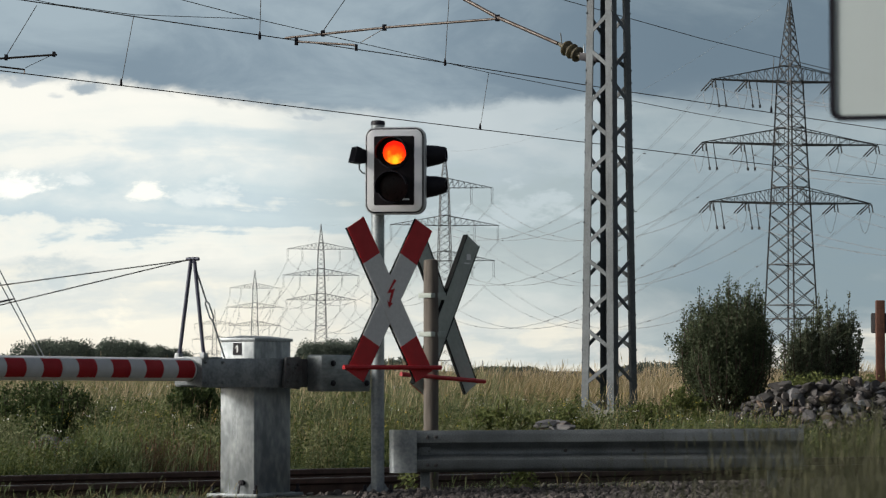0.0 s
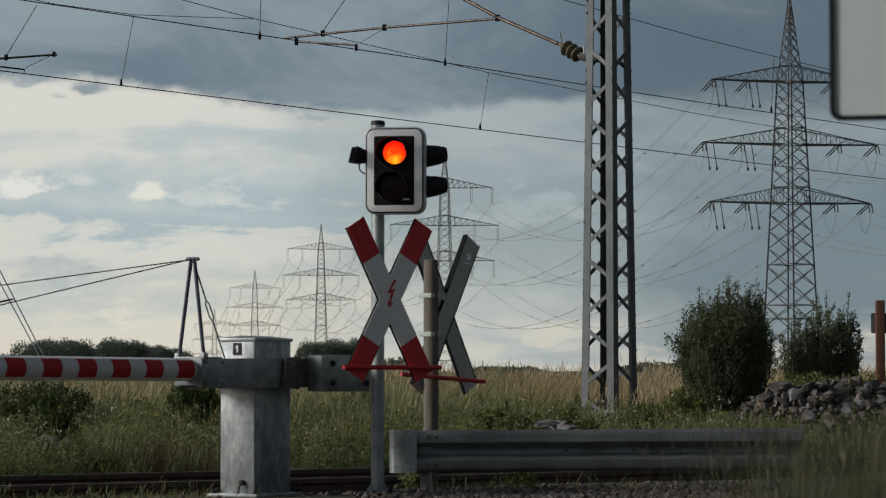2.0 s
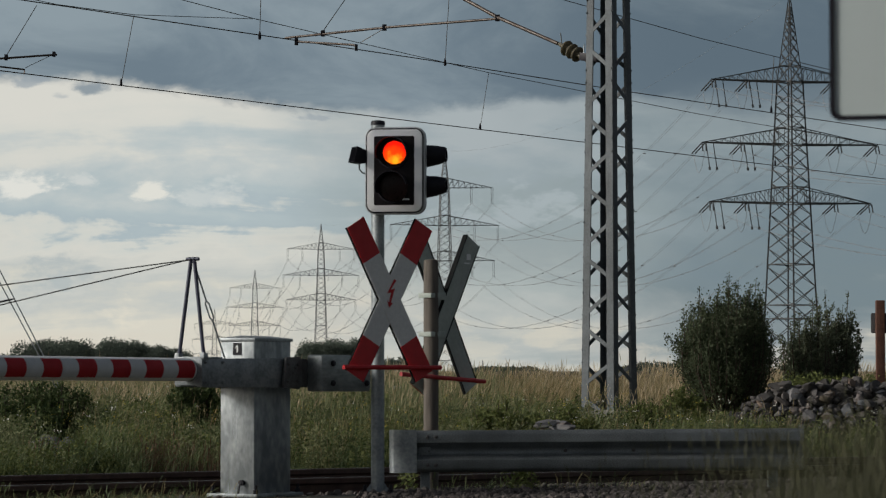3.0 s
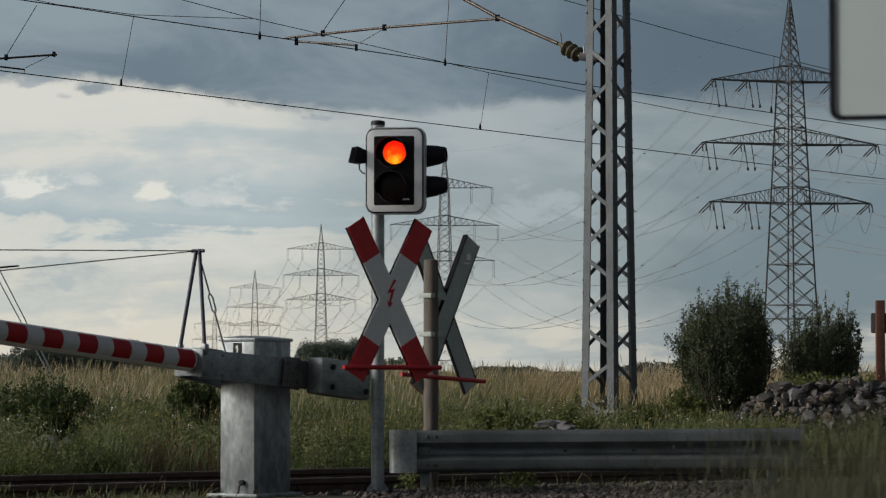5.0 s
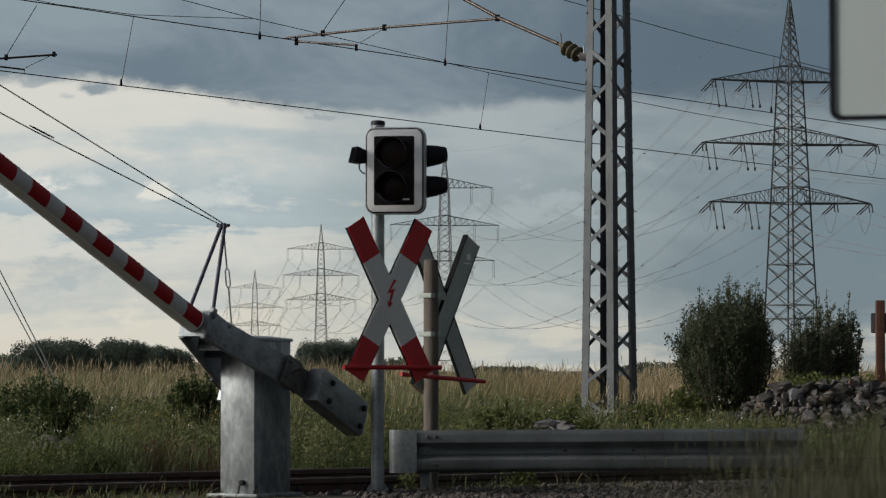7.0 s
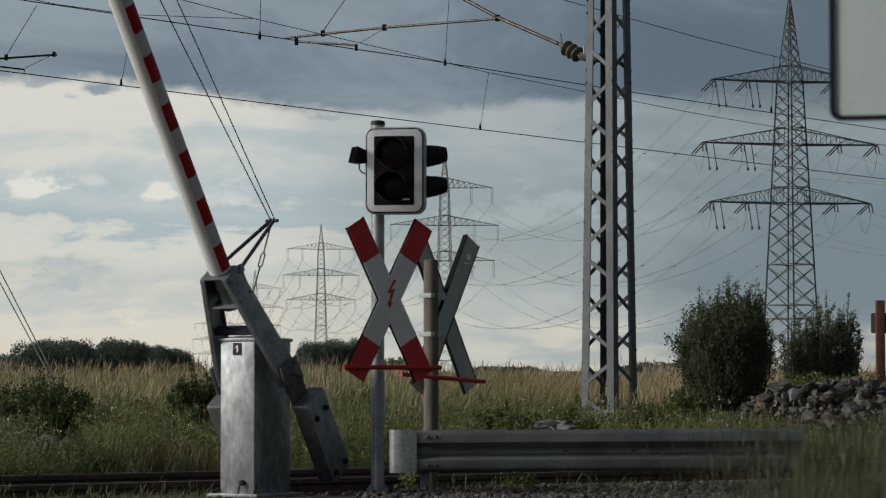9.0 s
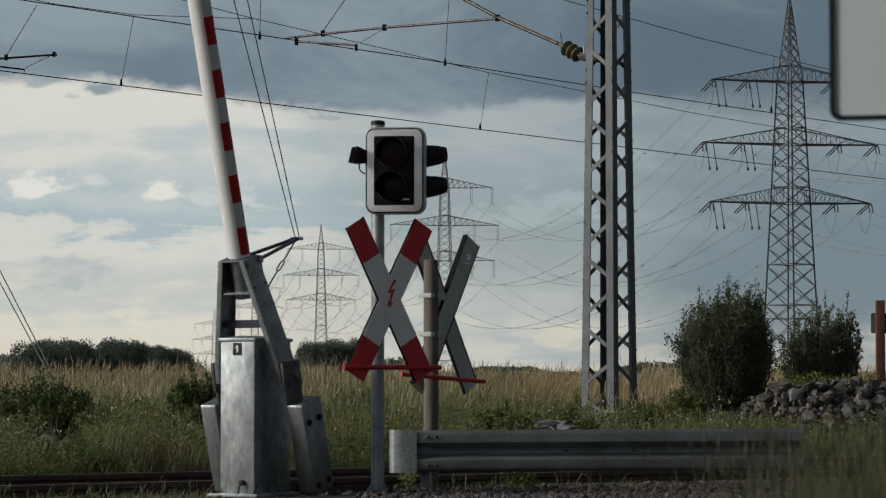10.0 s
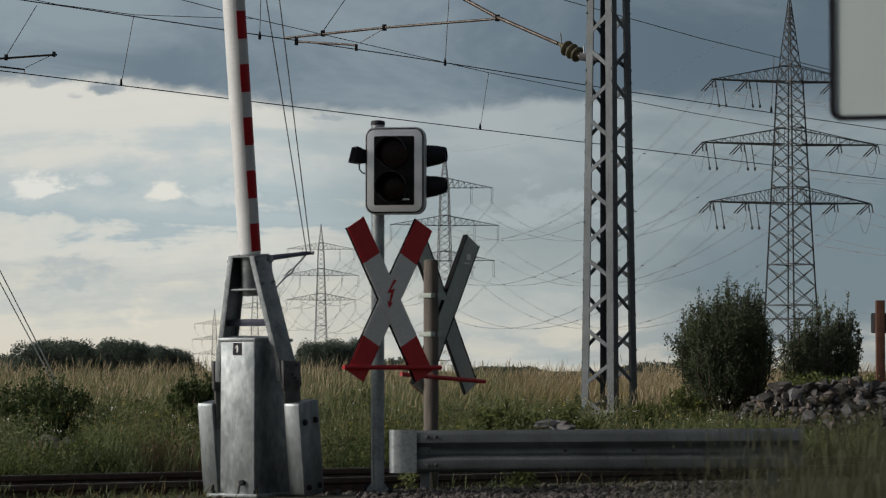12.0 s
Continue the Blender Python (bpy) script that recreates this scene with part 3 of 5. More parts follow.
# ---------------------------------------------------------------- track
def build_track():
    d = Vector((TRACK[0], TRACK[1], 0))
    side = Vector((-TRACK[1], TRACK[0], 0))
    profile = [(-0.07, 0), (0.07, 0), (0.07, 0.012), (0.012, 0.03), (0.009, 0.12), (0.036, 0.135), (0.036, 0.165), (0.028, 0.172),
               (-0.028, 0.172), (-0.036, 0.165), (-0.036, 0.135), (-0.009, 0.12), (-0.012, 0.03), (-0.07, 0.012)]
    tr = thing("railway_track", pose(RAIL_AT[0], RAIL_AT[1], 0), "rusty single railway track on dark ballast", "railway track")
    for off, lift in ((0.0, -0.102), (1.49, -0.082)):
        s = Shape()
        k = len(profile)
        ends = [d * t + side * off + Vector((0, 0, lift)) for t in (-14.0, 45.0)]
        s.add([o + side * x + Vector((0, 0, z)) for o in ends for x, z in profile],
              [tuple(range(k)), tuple(range(2 * k - 1, k - 1, -1))] + [(i, i + k, (i + 1) % k + k, (i + 1) % k) for i in range(k)])
        rail = part("rail", s, RUST, tr, "rust-brown steel rail with a worn head")
        h = Shape()
        a, b = ends[0] + side * 0 + Vector((0, 0, 0.1735)), ends[1] + Vector((0, 0, 0.1735))
        h.strut(a, b, 0.05, 0.004)
        part("running_surface", h, RAIL_TOP, rail, "thinly rusted running surface")
    s = Shape()
    ang = math.atan2(side.y, side.x)
    s.box((0, 0, 0), (2.5, 0.25, 0.12))
    me = s.mesh("sleeper", SLEEPER, 0.012)
    for i in range(48):
        o = new("sleeper", me)
        o.parent = tr
        p = d * (-13.5 + 0.63 * i * 1.6) + side * 0.745
        o.matrix_basis = Matrix.Translation((p.x, p.y, -0.163)) @ Matrix.Rotation(ang, 4, 'Z')


def build_ballast():
    rng = np.random.default_rng(5)
    spots, sizes = [], []
    while len(spots) < 7000:
        t, q = rng.uniform(-4, 16), rng.uniform(-1.5, 2.6)
        x, y = RAIL_AT[0] + TRACK[0] * t - TRACK[1] * q, RAIL_AT[1] + TRACK[1] * t + TRACK[0] * q
        if abs(x) > 0.16 * y:
            continue
        if q < -0.7 and x < 0.3 and rng.random() < 0.75:
            continue
        spots.append((x, y, ground_height(x, y) + rng.uniform(-0.005, 0.02)))
        sizes.append(rng.uniform(0.03, 0.07))
    while len(spots) < 12500:
        x, y = rng.uniform(-0.6, 3.4), rng.uniform(20.3, 24.5)
        if across(x, y) < -0.4 and x < 0.16 * y:
            spots.append((x, y, ground_height(x, y) + rng.uniform(-0.004, 0.022)))
            sizes.append(rng.uniform(0.025, 0.06))
    loose_stones("ballast", spots, sizes, GRAVEL, "dark grey-brown crushed stone ballast round the rails", "ballast", 3)


# ---------------------------------------------------------------- barrier
PIVOT = 0.867
BARRIER = (-1.324, 22.0)


def build_barrier():
    b = thing("level_crossing_barrier", pose(*BARRIER, 0, 0, 0, -120), "galvanised level crossing barrier with a red and white boom", "barrier")
    s = Shape()
    s.box((0, 0, 0.553), (0.47, 0.286, 1.094))
    body = part("pedestal", s, ZINC, b, "streaked galvanised steel pedestal box", 0.012)
    s = Shape()
    w, d = 0.247, 0.154
    s.add([(x, y, z) for z in (1.09, 1.112) for x, y in ((-w, -d), (w, -d), (w, d), (-w, d))] + [(-w * 0.75, 0, 1.13), (w * 0.75, 0, 1.13)],
          [(3, 2, 1, 0), (0, 1, 5, 4), (1, 2, 6, 5), (2, 3, 7, 6), (3, 0, 4, 7), (4, 5, 9, 8), (5, 6, 9), (6, 7, 8, 9), (7, 4, 8)])
    part("lid", s, ZINC_DULL, b, "shallow pitched sheet steel lid", 0.005)
    s = Shape().box((0, 0, 0.012), (0.6, 0.42, 0.024))
    part("base_plate", s, ZINC_DULL, b, "", 0.004)
    for x in (-0.27, 0.27):
        for y in (-0.18, 0.18):
            s = Shape().lathe([(0.018, 0.024), (0.018, 0.05), (0.011, 0.05), (0.011, 0.085)], 8, pose(x, y, 0))
            part("anchor_bolt", s, BLACK, b)
    s = Shape().box((0.2375, 0.0, 1.035), (0.004, 0.07, 0.085))
    plate = part("number_plate", s, BLACK, b, "small black plate with a white figure")
    one = [(-0.003, -0.024), (0.009, -0.024), (0.009, 0.026), (-0.001, 0.026), (-0.014, 0.015), (-0.014, 0.005), (-0.003, 0.012)]
    part("figure", Shape().slab(one, 0.002, pose(0.2415, 0, 1.035, 0, 0, 90)), WHITE, plate, "white figure one")
    for y, w, z0, z1 in ((-0.008, 0.011, 0.3, 0.62), (0.014, 0.005, 0.34, 0.55), (-0.026, 0.004, 0.42, 0.6)):
        rub = [(y - w * 0.3, z0), (y + w * 0.2, z0), (y + w * 0.5, z0 * 0.5 + z1 * 0.5), (y + w * 0.15, z1), (y - w * 0.4, z0 * 0.4 + z1 * 0.6)]
        part("scuff_mark", Shape().slab(rub, 0.001, pose(0.2358, 0, 0, 0, 0, 90)), ZINC_DULL, body, "dull rubbed streak")
    # lock handle and seams low on the box
    s = Shape()
    s.tube([(0.235, 0.05, 0.1), (0.262, 0.05, 0.1), (0.275, 0.045, 0.075), (0.28, 0.035, 0.0)], 0.008, 6)
    s.lathe([(0.02, 0), (0.02, 0.03)], 10, pose(0.235, 0.05, 0.1, 0, 90, 0))
    part("drain_hose", s, BLACK, b, "black hose with a round fitting", smooth=True)
    # the turning part
    s = Shape()
    s.box((0.715, 0, 0.102), (0.23, 0.25, 0.012))
    yoke = part("yoke", s, ZINC_YOKE, b, "tapering galvanised steel yoke", 0.003)
    part("end_plate", Shape().box((0.60, 0, 0.0), (0.012, 0.21, 0.18)), ZINC_DULL, yoke, "", 0.003)
    part("end_plate", Shape().box((0.832, 0, 0.005), (0.012, 0.225, 0.185)), ZINC_YOKE, yoke, "", 0.003)
    part("boom_socket", Shape().lathe([(0.07, 0.55), (0.072, 0.56), (0.072, 0.826)], 24, pose(0, 0, 0.02, 0, 90, 0)), ZINC, yoke, "bare zinc socket of the boom", smooth=True)
    for sy in (-1, 1):
        rings = []
        for x, y, h in ((0.83, 0.108, 0.095), (0.07, 0.272, 0.104), (-0.05, 0.278, 0.108)):
            prof = [(0, -h), (0, h), (-0.04, h), (-0.04, h - 0.01), (-0.012, h - 0.01), (-0.012, -h + 0.01), (-0.04, -h + 0.01), (-0.04, -h)]
            rings.append([(x, sy * (y + o), z) for o, z in prof])
        s = Shape().add([p for r in rings for p in r],
                        [(i * 8 + q, i * 8 + (q + 1) % 8, i * 8 + 8 + (q + 1) % 8, i * 8 + 8 + q) for i in range(2) for q in range(8)] + [tuple(range(8)), tuple(range(23, 15, -1))])
        part("side_plate", s, ZINC_YOKE, yoke, "", 0.003)
        for x, z in ((0.80, 0.07), (0.80, -0.07), (0.64, 0.07), (0.64, -0.07)):
            y = 0.108 + (0.83 - x) * 0.2158
            part("plate_bolt", Shape().lathe([(0.013, 0), (0.013, 0.009), (0.007, 0.009), (0.007, 0.018)], 6, pose(x, sy * y, z, -90 * sy, 0, 0)), ZINC, yoke)
    part("cross_bar", Shape().box((0.36, 0, 0), (0.045, 0.40, 0.06)), STEEL_BLUE, yoke, "dark steel cross bar", 0.004)
    for sy in (-1, 1):
        s = Shape()
        s.slab([(0.1, -0.1), (0.07, 0.11), (-0.1, 0.115), (-0.13, 0.09), (-0.13, -0.09), (-0.1, -0.115)], 0.02 * sy, pose(0, 0.284 * sy, 0))
        hub = part("hub_plate", s, HUB, yoke, "dark grey bolted hub plate", 0.003)
        for x, z in ((-0.07, -0.06), (-0.07, 0.06), (0.06, -0.06), (0.05, 0.06), (-0.01, 0.0), (-0.04, 0.035)):
            part("bolt", Shape().lathe([(0.011, 0), (0.011, 0.012), (0.006, 0.012), (0.006, 0.02)], 6, pose(x, 0.303 * sy, z, -90 * sy, 0, 0)), HUB, hub)
        s = Shape().box((-0.24, 0.292 * sy, 0), (0.3, 0.016, 0.2))
        part("weight_arm", s, HUB, yoke, "", 0.003)
        s = Shape()
        s.slab([(-0.20, -0.122), (-0.20, 0.122), (-0.22, 0.13), (-0.84, 0.13), (-0.865, 0.105), (-0.865, -0.105), (-0.84, -0.13), (-0.22, -0.13)],
               0.125, pose(0, 0.302 if sy > 0 else -0.427, 0))
        cw = part("counterweight", s, ZINC_BOX, yoke, "boxed galvanised counterweight with black plugs", 0.008)
        for x in (-0.34, -0.80):
            for z in (-0.07, 0.07):
                s = Shape().lathe([(0.022, 0), (0.022, 0.012), (0.014, 0.02)], 12, pose(x, 0.427 * sy, z, -90 * sy, 0, 0))
                part("plug", s, BLACK, cw)
    s = Shape()
    turn = pose(0, 0, 0, 0, 90, 0)
    s.lathe([(0.07, 0.839), (0.078, 0.847), (0.078, 4.0), (0.064, 7.58), (0.05, 7.6)], 28, turn)
    part("boom", s, WHITE, yoke, "white tubular barrier boom", smooth=True, m=pose(0, 0, 0.02))

    def band(x0, x1, sy, mat, name):
        s = Shape()
        n = 10
        rr = lambda x, e: (0.078 if x < 4 else 0.078 - (x - 4) * 0.014 / 3.58) + e
        pts = [(x, sy * rr(x, e) * math.cos(radians(-46 + 98 * j / n)), rr(x, e) * math.sin(radians(-46 + 98 * j / n)))
               for x in (x0, x1) for j in range(n + 1) for e in (-0.002, 0.0018)]
        k = 2 * (n + 1)
        fs = []
        for j in range(n):
            i = 2 * j
            fs += [(i + 1, i + 3, k + i + 3, k + i + 1), (i, k + i, k + i + 2, i + 2), (i, i + 2, i + 3, i + 1), (k + i, k + i + 1, k + i + 3, k + i + 2)]
        fs += [(0, 1, k + 1, k), (2 * n, k + 2 * n, k + 2 * n + 1, 2 * n + 1)]
        s.add(pts, fs)
        part(name, s, mat, yoke, smooth=True, m=pose(0, 0, 0.02))

    for k in range(18):
        x = 0.864 + 0.374 * k
        band(x, x + 0.197, 1, BAND_RED, "red_band")
        band(x + 0.1985, x + 0.3715, 1, SHEET_WHITE, "grey_band")
    apex = Vector((0.788, 0, 0.779))
    for sy in (-1, 1):
        s = Shape().tube([(0.80, 0.105 * sy, 0.09), tuple(apex + Vector((0, 0.012 * sy, 0.012)))], 0.0135, 10)
        part("stay_rod", s, STEEL_BLUE, yoke, "dark blue stay rod", smooth=True)
        part("rod_shoe", Shape().box((0.80, 0.105 * sy, 0.11), (0.05, 0.035, 0.05)), ZINC, yoke, "", 0.004)
    for far, y in ((5.1, -0.012), (7.4, 0.035)):
        end = Vector((far, y, 0.07))
        tip = apex + Vector((0, 0.75 * y, 0))
        line = Shape().tube([tip, tip.lerp(end, 0.5) - Vector((0, 0, 0.02)), end], 0.0042, 6)
        part("guy_wire", line, WIRE, yoke, smooth=True)
        part("eyelet", Shape().box((far, y, 0.07), (0.05, 0.02, 0.03)), ZINC_DULL, yoke, "", 0.003)
    part("apex_bar", Shape().tube([apex + Vector((0, -0.05, 0)), apex + Vector((0, 0.05, 0))], 0.013, 8), STEEL_BLUE, yoke, "", smooth=True)
    end, tip = Vector((5.1, -0.012, 0.07)), apex + Vector((0, -0.009, 0))
    a, c = tip.lerp(end, 0.455), tip.lerp(end, 0.515)
    s = Shape().tube([a, a.lerp(c, 0.2), a.lerp(c, 0.8), c], [0.0045, 0.0062, 0.0062, 0.0045], 8)
    part("wire_clamp", s, BLACK, yoke, smooth=True)
    foot = Vector((0.57, 0.12, 0.10))
    p, q = apex.lerp(foot, 0.42), apex.lerp(foot, 0.62)
    part("tension_link", Shape().tube([apex, p], 0.006, 6).tube([q, foot], 0.006, 6), ZINC_DULL, yoke, smooth=True)
    sd = Vector((0.0, 0.016, 0))
    part("turnbuckle", Shape().tube([p, p.lerp(q, 0.15) + sd, p.lerp(q, 0.85) + sd, q], 0.006, 6).tube([p, p.lerp(q, 0.15) - sd, p.lerp(q, 0.85) - sd, q], 0.006, 6),
         ZINC_DULL, yoke, "open galvanised turnbuckle", smooth=True)
    return yoke


# ---------------------------------------------------------------- signal and signs
def visor(name, r, length, parent, m, a0=-35, a1=215, flare=0.92):
    """A sun hood: a curved sheet standing out from a lens towards -y."""
    s = Shape()
    n = 20
    pts = []
    for e in (0.0, -0.004):
        for k, y in ((1.0, 0.0), (flare, -length)):
            for j in range(n + 1):
                an = radians(a0 + (a1 - a0) * j / n)
                pts.append(m @ Vector(((r + e) * k * math.cos(an), y, (r + e) * k * math.sin(an))))
    k = n + 1
    fs = []
    for j in range(n):
        fs += [(j, j + 1, k + j + 1, k + j), (2 * k + j, 3 * k + j, 3 * k + j + 1, 2 * k + j + 1), (k + j, k + j + 1, 3 * k + j + 1, 3 * k + j)]
    fs += [(0, k, 3 * k, 2 * k), (n, 2 * k + n, 3 * k + n, k + n)]
    s.add(pts, fs)
    return part(name, s, BLACK, parent, smooth=True)


def build_signal():
    g = thing("crossing_signal", pose(-0.466, 22.2, 0), "red light level crossing signal on a galvanised pole", "signal")
    part("pole", Shape().lathe([(0.047, 0.0), (0.047, 2.65)], 28), ZINC_DULL, g, "grey galvanised tube pole", smooth=True)
    part("pole_cap", Shape().lathe([(0.05, 2.642), (0.051, 2.662), (0.046, 2.672), (0.02, 2.678)], 24), BLACK, g, "dark plastic cap", smooth=True)
    part("base_plate", Shape().box((0, 0, 0.008), (0.24, 0.24, 0.018)), ZINC_DULL, g, "", 0.004)
    for an in (0, 90, 180, 270):
        part("gusset", Shape().slab([(0.045, 0.017), (0.095, 0.017), (0.045, 0.09)], 0.008, pose(0, 0, 0, 0, 0, an) @ pose(0, -0.004, 0)), ZINC_DULL, g)
    for x in (-0.09, 0.09):
        for y in (-0.09, 0.09):
            part("anchor_bolt", Shape().lathe([(0.018, 0.02), (0.018, 0.04), (0.01, 0.04), (0.01, 0.07)], 8, pose(x, y, 0)), BLACK, g)
    turn = pose(0.122, -0.155, 2.306, 0, 0, -8)
    head = part("signal_head", Shape().slab(rounded(0.398, 0.588, 0.056), 0.085, turn @ pose(0, -0.006, 0)), FRAME, g, "white framed signal housing", 0.008)
    part("backing_shell", Shape().slab(rounded(0.414, 0.604, 0.064), 0.04, turn @ pose(0, 0.001, 0)), BLACK, head, "black rubber edge", 0.002)
    part("outer_shell", Shape().slab(rounded(0.432, 0.622, 0.072), 0.07, turn @ pose(0.003, 0.006, 0)), SHELL, head, "silvery outer shell", 0.008)
    part("gasket", Shape().slab(rounded(0.306, 0.508, 0.02), 0.01, turn @ pose(-0.003, -0.0055, 0)), ZINC_DULL, head, "grey inner gasket", 0.002)
    part("rear_cover", Shape().slab(rounded(0.40, 0.59, 0.06), 0.06, turn @ pose(0.012, 0.086, 0)), WHITE, head, "", 0.02)
    part("front_plate", Shape().slab(rounded(0.29, 0.492, 0.012), 0.01, turn @ pose(-0.003, -0.0085, 0)), BLACK_GLOSS, head, "glossy black front plate", 0.002)
    part("maker_plate", Shape().box((0.083, -0.0105, -0.205), (0.05, 0.003, 0.012), turn), SIGN_FACE, head, "small pale label")
    lens = {}
    for z, nm in ((0.124, "upper"), (-0.121, "lower")):
        m = turn @ pose(-0.015, -0.0085, z)
        part("lens_ring", Shape().lathe([(0.112, 0), (0.112, 0.012), (0.1, 0.016), (0.1, 0)], 32, m @ pose(0, 0, 0, 90, 0, 0)), BLACK, head, smooth=True)
        disc = Shape().lathe([(0.083, 0.0), (0.083, 0.006), (0.066, 0.012), (0.03, 0.016), (0.004, 0.017)], 32, pose(0, 0, 0, 90, 0, 0))
        mm = turn @ pose(0.002, -0.016, z + 0.003)
        lens[nm] = part("lens", disc, LIT if nm == "upper" else DARK_LENS, head, "glowing red signal lens" if nm == "upper" else "unlit dark amber lens", smooth=True, m=mm)
        visor("visor", 0.116, 0.11, head, m, 10, 200, 0.97)
    # added disc, no part of a real signal: hides the glow when the lamp goes out
    disc = Shape().lathe([(0.1, 0.0), (0.1, 0.002), (0.07, 0.006), (0.03, 0.009), (0.004, 0.0095)], 32, pose(0, 0, 0, 90, 0, 0))
    rest = turn @ pose(0.002, -0.036, -0.118)
    shutter = part("added_lens_cover", disc, DARK_LENS, head, "added dark disc that slides over the lit lens to put it out", smooth=True, m=rest)
    # second head for the side road, with two hoods, and a small repeater
    t2 = pose(0.255, 0.03, 2.31, 0, 0, 80)
    h2 = part("side_head", Shape().slab(rounded(0.36, 0.56, 0.05), 0.09, t2), WHITE, g, "white housing of the second signal head", 0.012)
    for z in (0.105, -0.115):
        m = t2 @ pose(0.0, -0.002, z)
        part("visor", Shape().lathe([(0.084, 0), (0.079, 0.1), (0.07, 0.17), (0.052, 0.238), (0.046, 0.238), (0.062, 0.17), (0.07, 0.1), (0.076, 0.0)], 28, m @ pose(0, 0, 0, 86, 0, 0)), BLACK, h2, "black tapered sun hood", smooth=True)
    part("bracket", Shape().box((0.1, -0.02, 2.15), (0.26, 0.05, 0.05)).box((0.1, -0.02, 2.48), (0.26, 0.05, 0.05)), ZINC_DULL, g, "", 0.004)
    rp = part("repeater_lamp", Shape().lathe([(0.03, -0.08), (0.05, -0.03), (0.07, 0.0), (0.082, 0.075), (0.075, 0.075), (0.06, 0.01), (0.01, 0.0)], 4,
                                             pose(-0.11, -0.1, 2.405) @ pose(0, 0, 0, 0, -76, 22) @ pose(0, 0, 0, 0, 0, 45)), BLACK, g, "small square black side lamp", 0.004)
    part("cable", Shape().tube([(-0.13, -0.1, 2.36), (-0.13, -0.1, 2.32), (-0.11, -0.1, 2.295), (-0.075, -0.1, 2.285), (-0.05, -0.1, 2.3)], 0.006, 6), ZINC_DULL, g, smooth=True)
    return shutter, rest, turn


def build_crossbuck(m, back, rod, label, sign_label, half=0.62):
    """Two crossed boards with red ends, and a red rod below; the face looks along -y."""
    g = thing("crossbuck", m, label, "crossbuck sign", "crossbuck signs")
    w, t, tip = 0.165, 0.016, 0.285
    for k, an in ((0, -29.5), (1, 29.5)):
        r = pose(0, 0, 0, 0, an, 0)
        dy = 0.004 * k
        pieces = [(-half + tip, half - tip, SIGN_FACE, "board", sign_label), (half - tip, half, RED, "red_end", ""), (-half, -half + tip, RED, "red_end", "")]
        for z0, z1, mat, nm, lb in pieces:
            part(nm, Shape().box((0, 0.002 + dy, (z0 + z1) / 2), (w, 0.004, z1 - z0), r), mat, g, lb)
        deep = 0.02 if back[2] and not k else 0.0
        part("board_back", Shape().box((0, (t + deep) / 2 + 0.005 + dy * 0.4, 0), (w - 0.004, t * 0.8 - 0.004 * k + deep, 2 * half - 0.004), r),
             SIGN_BACK, g, "grey-green folded metal back")
        for sx in (-1, 1):
            y0 = 0.0 if back[2] else 0.0085
            part("edge_strip", Shape().box((sx * (w / 2 + 0.001), (y0 + 0.0235 + deep) / 2, 0), (0.008, 0.0235 + deep - y0, 2 * half), r), EDGE_TRIM, g, "dark edge strip")
    bolt = [(0.88 * x, 0.88 * z) for x, z in [(0.022, 0.11), (-0.048, -0.005), (-0.008, 0.002), (-0.03, -0.075), (-0.046, -0.066), (-0.028, -0.12), (0.008, -0.083), (-0.012, -0.08),
            (0.028, 0.034), (-0.012, 0.026), (0.042, 0.1)]]
    part("lightning_arrow", Shape().slab(bolt, 0.002, pose(0.012, -0.004, 0.05)), RED, g, "thin red lightning arrow")
    for z in (0.13, -0.16):
        part("clamp_arm", Shape().box((back[0] * 0.62, 0.03 + back[1] / 2, z), (0.13 + abs(back[0]) * 0.2, 0.03, 0.055)).box((back[0], back[1], z), (0.122, 0.122, 0.035)), SIGN_BACK if back[2] else ZINC_DULL, g, "", 0.003)
    a, b = rod
    part("red_rod", Shape().tube([a, b], 0.0165, 12), RED_PAINT, g, "red plastic rod", smooth=True)
    if back[2]:
        part("sticker", Shape().box((-0.262, 0.0415, 0.44), (0.05, 0.003, 0.045)).box((-0.24, 0.0415, 0.392), (0.07, 0.003, 0.01)), WHITE, g, "white label with a grey line")
    return g


